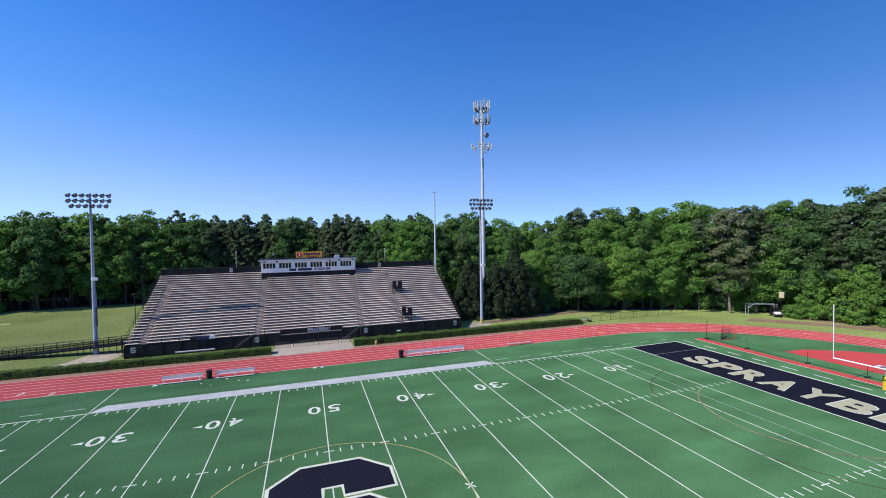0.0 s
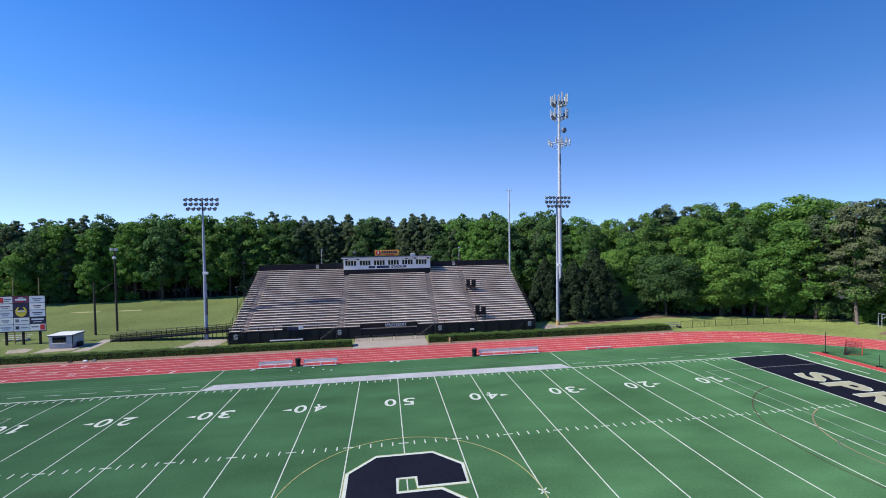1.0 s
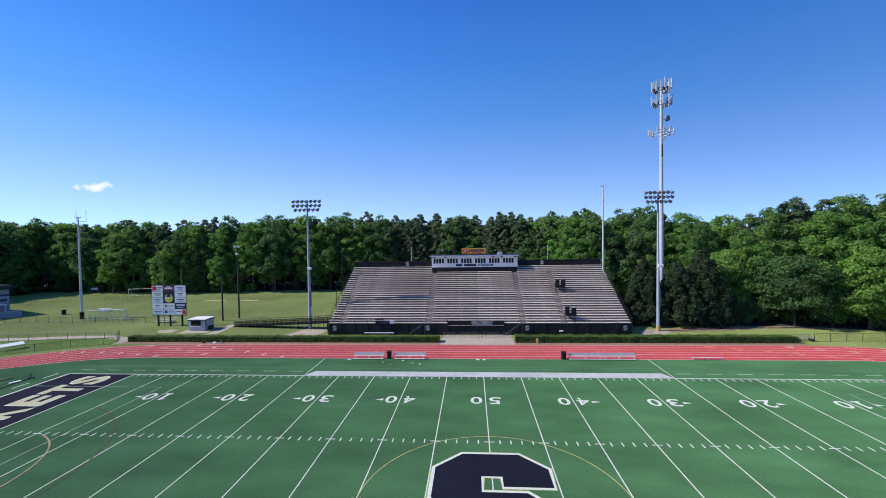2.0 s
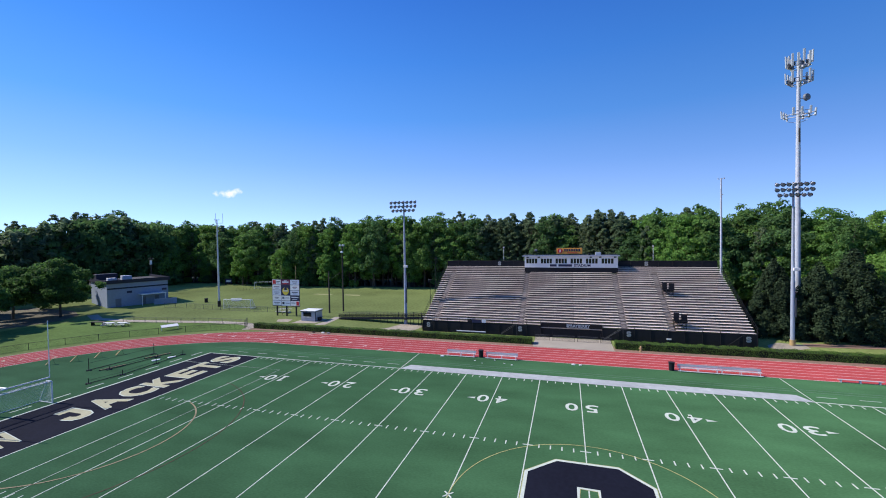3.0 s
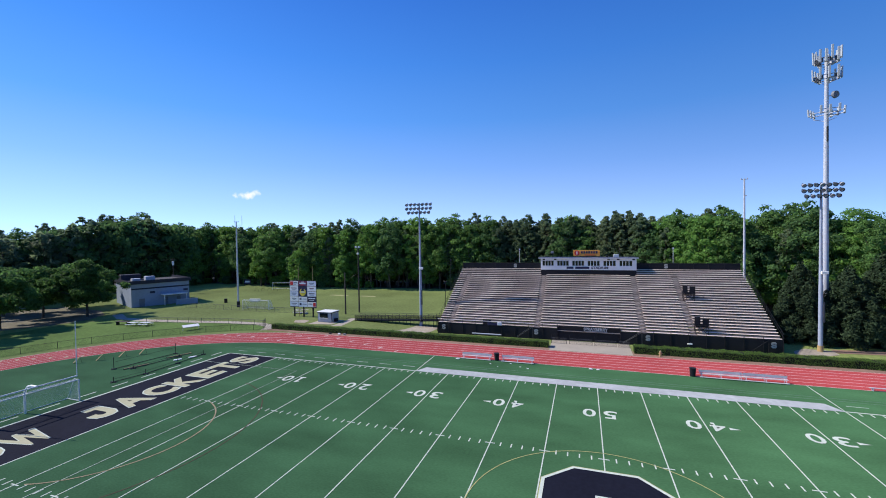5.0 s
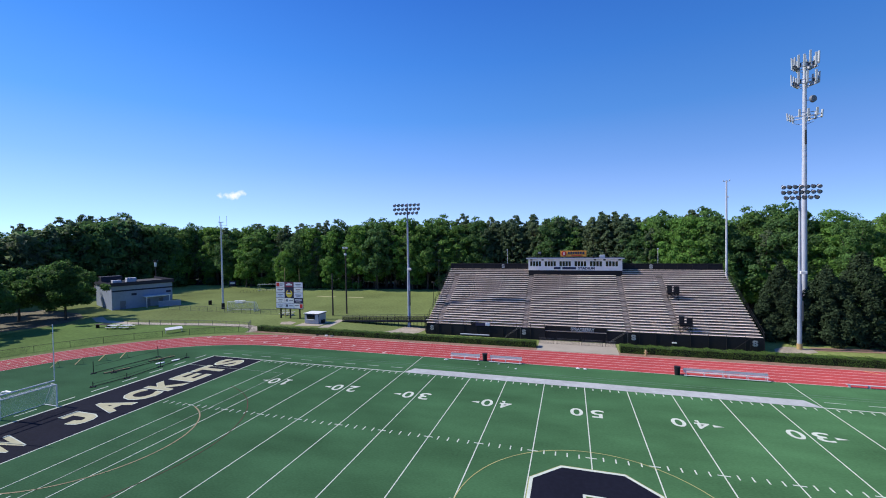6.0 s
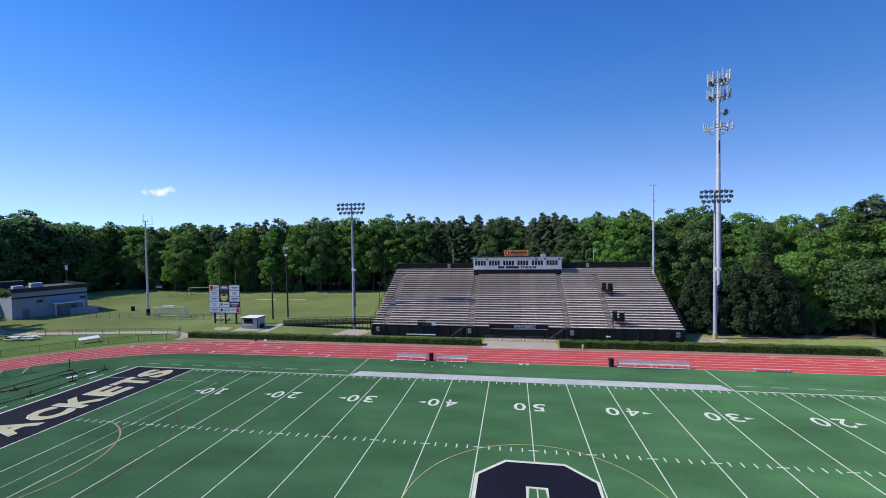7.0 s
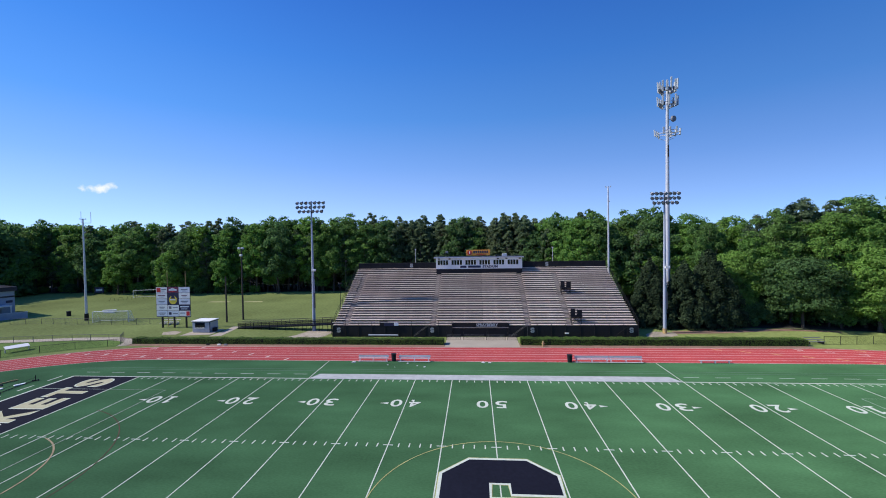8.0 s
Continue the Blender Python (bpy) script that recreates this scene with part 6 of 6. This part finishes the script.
# far wood on the other bend and behind the practice field, then behind the stand, then round the near bend
wood([(-178, 108), (-182, 84), (-186, 61), (-181, 37), (-176, 14)], 5.6, (29.0, 31.0, 24.0, 22.5, 23.5), 0.6, under=0.2)
wood([(-178, 110), (-140, 112), (-95, 109), (-62, 111), (-30, 113)], 4.3, (27.0, 25.5, 25.2, 26.8, 26.2), 0.3, under=0.3)
wood([(-30, 113), (0, 108), (14, 94)], 3.0, (25.6, 25.2, 24.4), 0.9, under=0.1)
wood([(14, 94), (24, 84), (44, 74)], 4.8, (24.5, 24.4, 23.8), 0.2, under=0.3)
wood([(44, 74), (56, 60.5)], 5.2, (23.2, 20.4), 0.2, "edge", under=0.55)
wood([(57, 60), (72, 51), (90, 41)], 5.2, (25.2, 25.0, 24.0), 0.45, "edge", under=0.55)
wood([(90, 41), (97.5, 26), (101, 10), (99, -14)], 5.4, (24.5, 27.0, 26.5, 26.5), 0.4, "dark", under=0.55)
for x, y, key, k in ((64.5, 53.5, "ivy_b", 1.0), (69.0, 51.0, "ivy_a", 0.9), (76.5, 47.5, "ivy_a", 1.15), (80.5, 46.5, "ivy_b", 1.1), (91.0, 36.5, "ivy_a", 1.1), (95.5, 29.0, "ivy_b", 1.1), (97.0, 21.0, "ivy_a", 0.9)):
    plant(key, x, y, k)
for x, y, k in ((92.8, 30.2, 0.7), (94.8, 26.6, 0.8), (96.8, 22.6, 0.9), (98.6, 18.0, 0.95), (100.0, 13.0, 0.9), (101.0, 8.0, 0.9)):
    plant("bush", x, y, k, 1.1)
for key in first:
    if not first[key][1]:
        plant(key, -60 + rnd.uniform(-20, 20), 128)

# dark evergreens beside the light pole
for k, (x, y, h, w) in enumerate(((32.3, 56.5, 13.0, 8.4), (38.2, 55.8, 12.2, 9.0), (43.2, 56.4, 15.0, 10.5))):
    ob = tree_kind("evergreen_tree", "dense dark conical evergreen beside the light pole", cone_tree, h, w, 40 + k, leaf_dark, 20000, dome=1.55, group="evergreens beside the stand")
    ob.matrix_world = pose(x, y, -0.05)
# broad shade trees on the other side, near the field house
for k, (x, y, h, w) in enumerate(((-126.0, 36.5, 13.2, 13.0), (-117.5, 41.0, 14.0, 12.5), (-137, 48.5, 13.0, 14.0), (-119.0, 25.5, 13.8, 13.5), (-141, 36, 13.5, 14.0), (-112.0, 17.0, 13.0, 13.0))):
    ob = tree_kind("shade_tree", "round green shade tree with a low crown beside the field house", broadleaf, h, w, 60 + k, leaf_lawn, 11000, size=0.25, low=0.10, lobes=24, big=(0.09, 0.16), uneven=0.5, core=0.08, group="shade trees")
    ob.matrix_world = pose(x, y, -0.05)
# young trees and a conifer at the edge of the far wood
for k, (x, y, h, w) in enumerate(((-178, 80, 20.0, 8.0), (-159, 104, 15.0, 9.5), (-104, 105, 15.5, 7.5), (-86, 106.5, 13.0, 6.5), (-126, 108, 16.5, 8.0))):
    ob = tree_kind("young_tree", "bright green young tree before the dark far wood", broadleaf, h, w, 100 + k, leaf_bright, 6500, size=0.24, low=0.04, lobes=40, big=(0.11, 0.19), uneven=0.35, core=0.03)
    ob.matrix_world = pose(x, y, -0.05)
ob = tree_kind("conifer", "grey-green conifer with drooping boughs before the far wood", cone_tree, 19.5, 11.0, 110, leaf_pine, 7500, 0.28)
ob.matrix_world = pose(-170, 101, -0.05)
for x, y, k in ((47.8, 57.5, 0.95), (51.0, 57.0, 0.8), (54.2, 57.4, 0.85), (48.5, 61.5, 1.1), (53.5, 61.0, 1.1), (63.5, 55.0, 0.9)):
    plant("scrub", x, y, k)
# single trees before the wood on the bend
for k, (x, y, h, w, m_, flat) in enumerate(((59.0, 55.0, 14.4, 12.0, leaf_shade, 0.6), (68.5, 51.0, 15.5, 10.0, leaf_bright, 0.75), (50.5, 61.0, 15.0, 9, leaf_bright, 0.9))):
    ob = tree_kind("edge_tree", "leafy tree with layered boughs standing out before the wood", broadleaf, h, w, 80 + k, m_, 17000, low=0.03, lobes=50, flat=flat, group="trees before the wood")
    ob.matrix_world = pose(x, y, -0.05)
bm, crown = pine(23.0, 11.0, 5, dead_mat, 12000, 0.19, 0.24)
lone = thing("lone_pine", "tall muted green pine with bare grey trunk and dead limbs", "tree", x=86.0, y=38.6, z=-0.05)
part("trunk", bm, dead_bark, lone)
shared("crown", crown, lone)
g = random.Random(5)
for q in ((4.8, -1, 6.2), (5.4, 0.6, 4.0), (-2.6, 0.5, 5.4)):
    bm = bmesh.new()
    limb(bm, (0.1, 0, 5.6), q, 0.12, 0.03, g, 3, 5)
    part("dead_limb", bm, dead_bark, lone)

# floor outline reaches forward over grass that lies in the trees' shadow
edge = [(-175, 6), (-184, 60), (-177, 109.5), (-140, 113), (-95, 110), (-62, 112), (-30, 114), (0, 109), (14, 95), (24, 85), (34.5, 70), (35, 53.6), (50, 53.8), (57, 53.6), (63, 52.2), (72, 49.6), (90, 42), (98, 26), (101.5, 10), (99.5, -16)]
tagged(part("forest_floor", plate(edge + [(170, -16), (170, 110), (60, 180), (-240, 180), (-250, 6)], -0.03), mulch_mat), "leaf litter under the wood's trees, darkened with painted shade", "leaf litter", kind="structure")

# ---- clipped hedges ----


def hedge(x0, x1, y0, y1, h, seed):
    ob = thing("hedge", "long clipped green hedge along the track", "hedge", "hedges", x0, y0, -0.05)
    w, d = x1 - x0, y1 - y0
    bm = bmesh.new()
    box(bm, 0.08, w - 0.08, 0.08, d - 0.08, 0, h - 0.08)
    part("core", bm, hedge_core, ob)
    g = np.random.default_rng(seed)
    n = int(w * 620)
    which = g.random(n)
    p = np.stack([g.random(n) * w, g.random(n) * d, g.random(n) * h], 1)
    nrm = np.zeros((n, 3))
    top = which < 0.70
    # front leaves are thinned so the near-black core stands in for shade
    front = (which >= 0.70) & (which < 0.88)
    back = (which >= 0.88) & (which < 0.97)
    lump = 0.07 * np.sin(p[:, 0] * 1.7) + 0.05 * np.sin(p[:, 0] * 4.3 + 1)
    p[top, 2], nrm[top, 2] = h + lump[top] + g.normal(size=top.sum()) * 0.04, 1
    p[front, 1], nrm[front, 1] = g.normal(size=front.sum()) * 0.05 + lump[front] * 0.8, -1
    p[back, 1], nrm[back, 1] = d, 1
    ends = which >= 0.97
    p[ends, 0] = np.where(g.random(ends.sum()) < 0.5, 0, w)
    nrm[ends, 0] = np.sign(p[ends, 0] - w / 2)
    nrm += g.normal(size=(n, 3)) * 0.2
    nrm /= np.linalg.norm(nrm, axis=1, keepdims=True)
    u = np.cross(nrm, g.normal(size=(n, 3)))
    u /= np.linalg.norm(u, axis=1, keepdims=True)
    v = np.cross(nrm, u)
    s = 0.042 + 0.048 * g.random((n, 1))
    verts = np.stack([p - u * s, p - v * s * 0.7, p + u * s, p + v * s * 0.7], 1).reshape(-1, 3)
    raw("foliage", verts.tolist(), np.arange(4 * n).reshape(-1, 4).tolist(), leaf_hedge, ob)


hedge(-61.5, -6.9, 41.1, 42.6, 0.92, 1)
hedge(5.7, 49.4, 41.1, 42.9, 1.0, 2)
for x0, x1 in ((-61.8, -6.7), (5.5, 49.7)):
    tagged(part("mulch_strip", B(x0, x1, 39.97, 42.7, -0.049, -0.02), soil_mat), "brown mulch strip under the hedges", "flower bed", kind="structure")

tagged(part("bare_soil", plate([(80.5, 31.6), (82.3, 29.6), (89.2, 22.4), (93.6, 14.6), (95.5, 5), (97.4, 5), (95.8, 16), (91.4, 25), (84.5, 33)], -0.03), soil_mat), "bare brown earth between grass and undergrowth", "bare earth", kind="structure")

tagged(part("shaded_earth", plate([(-136, 14), (-124, 19), (-117, 24), (-113, 31), (-112, 38), (-116, 44), (-124, 48), (-142, 50), (-150, 36)], -0.034), earth_mat), "bare grey-brown earth under the shade trees", "bare earth", kind="structure")

for x0, x1, y0 in ((-80.5, -73.4, 88.6), (-69.8, -63.4, 88.6)):
    tagged(part("worn_patch", plate([(x0, y0), (x1, y0 - 0.2), (x1 - 0.3, y0 + 1.5), (x0 + 0.6, y0 + 1.7)], -0.036), worn_mat), "dry worn strip in the practice grass", "worn grass", kind="structure")

# a small bright cloud, very far off
cm = bpy.data.materials.new("cloud")
cm.use_nodes = True
n, l = cm.node_tree.nodes, cm.node_tree.links
n.remove(n["Principled BSDF"])
glow, clear, mix = n.new("ShaderNodeEmission"), n.new("ShaderNodeBsdfTransparent"), n.new("ShaderNodeMixShader")
glow.inputs["Color"].default_value, glow.inputs["Strength"].default_value = (0.9, 0.95, 1.0, 1), 0.82
co, nz, gr, ramp_ = n.new("ShaderNodeTexCoord"), n.new("ShaderNodeTexNoise"), n.new("ShaderNodeTexGradient"), n.new("ShaderNodeMath")
nz.inputs["Scale"].default_value, nz.inputs["Detail"].default_value = 0.026, 6
gr.gradient_type = "SPHERICAL"
mp = n.new("ShaderNodeMapping")
mp.inputs["Scale"].default_value = (1 / 80, 1 / 30, 1)
l.new(co.outputs["Object"], mp.inputs["Vector"])
l.new(mp.outputs[0], gr.inputs["Vector"])
l.new(co.outputs["Object"], nz.inputs["Vector"])
ramp_.operation, ramp_.use_clamp = "MULTIPLY_ADD", True
l.new(gr.outputs["Fac"], ramp_.inputs[0])
ramp_.inputs[1].default_value = 1.9
sub = n.new("ShaderNodeMath")
sub.operation = "MULTIPLY_ADD"
l.new(nz.outputs["Fac"], sub.inputs[0])
sub.inputs[1].default_value, sub.inputs[2].default_value = 4.0, -2.75
l.new(sub.outputs[0], ramp_.inputs[2])
l.new(ramp_.outputs[0], mix.inputs[0])
l.new(clear.outputs[0], mix.inputs[1])
l.new(glow.outputs[0], mix.inputs[2])
l.new(mix.outputs[0], n["Material Output"].inputs["Surface"])
yaw = 18.37 + 26.2
d = Vector((-math.sin(radians(yaw)), math.cos(radians(yaw)), 0))
cloud = tagged(raw("cloud", [(-110, -40, 0), (110, -40, 0), (110, 40, 0), (-110, 40, 0)], [(0, 1, 2, 3)], cm), "small bright white cloud low over the wood", "cloud", kind="structure")
cloud.matrix_world = look(d * 2000 + Vector((0, 0, 232)), (0, -26, 17)) @ pose(0, 0, 0)
cloud.visible_shadow = False
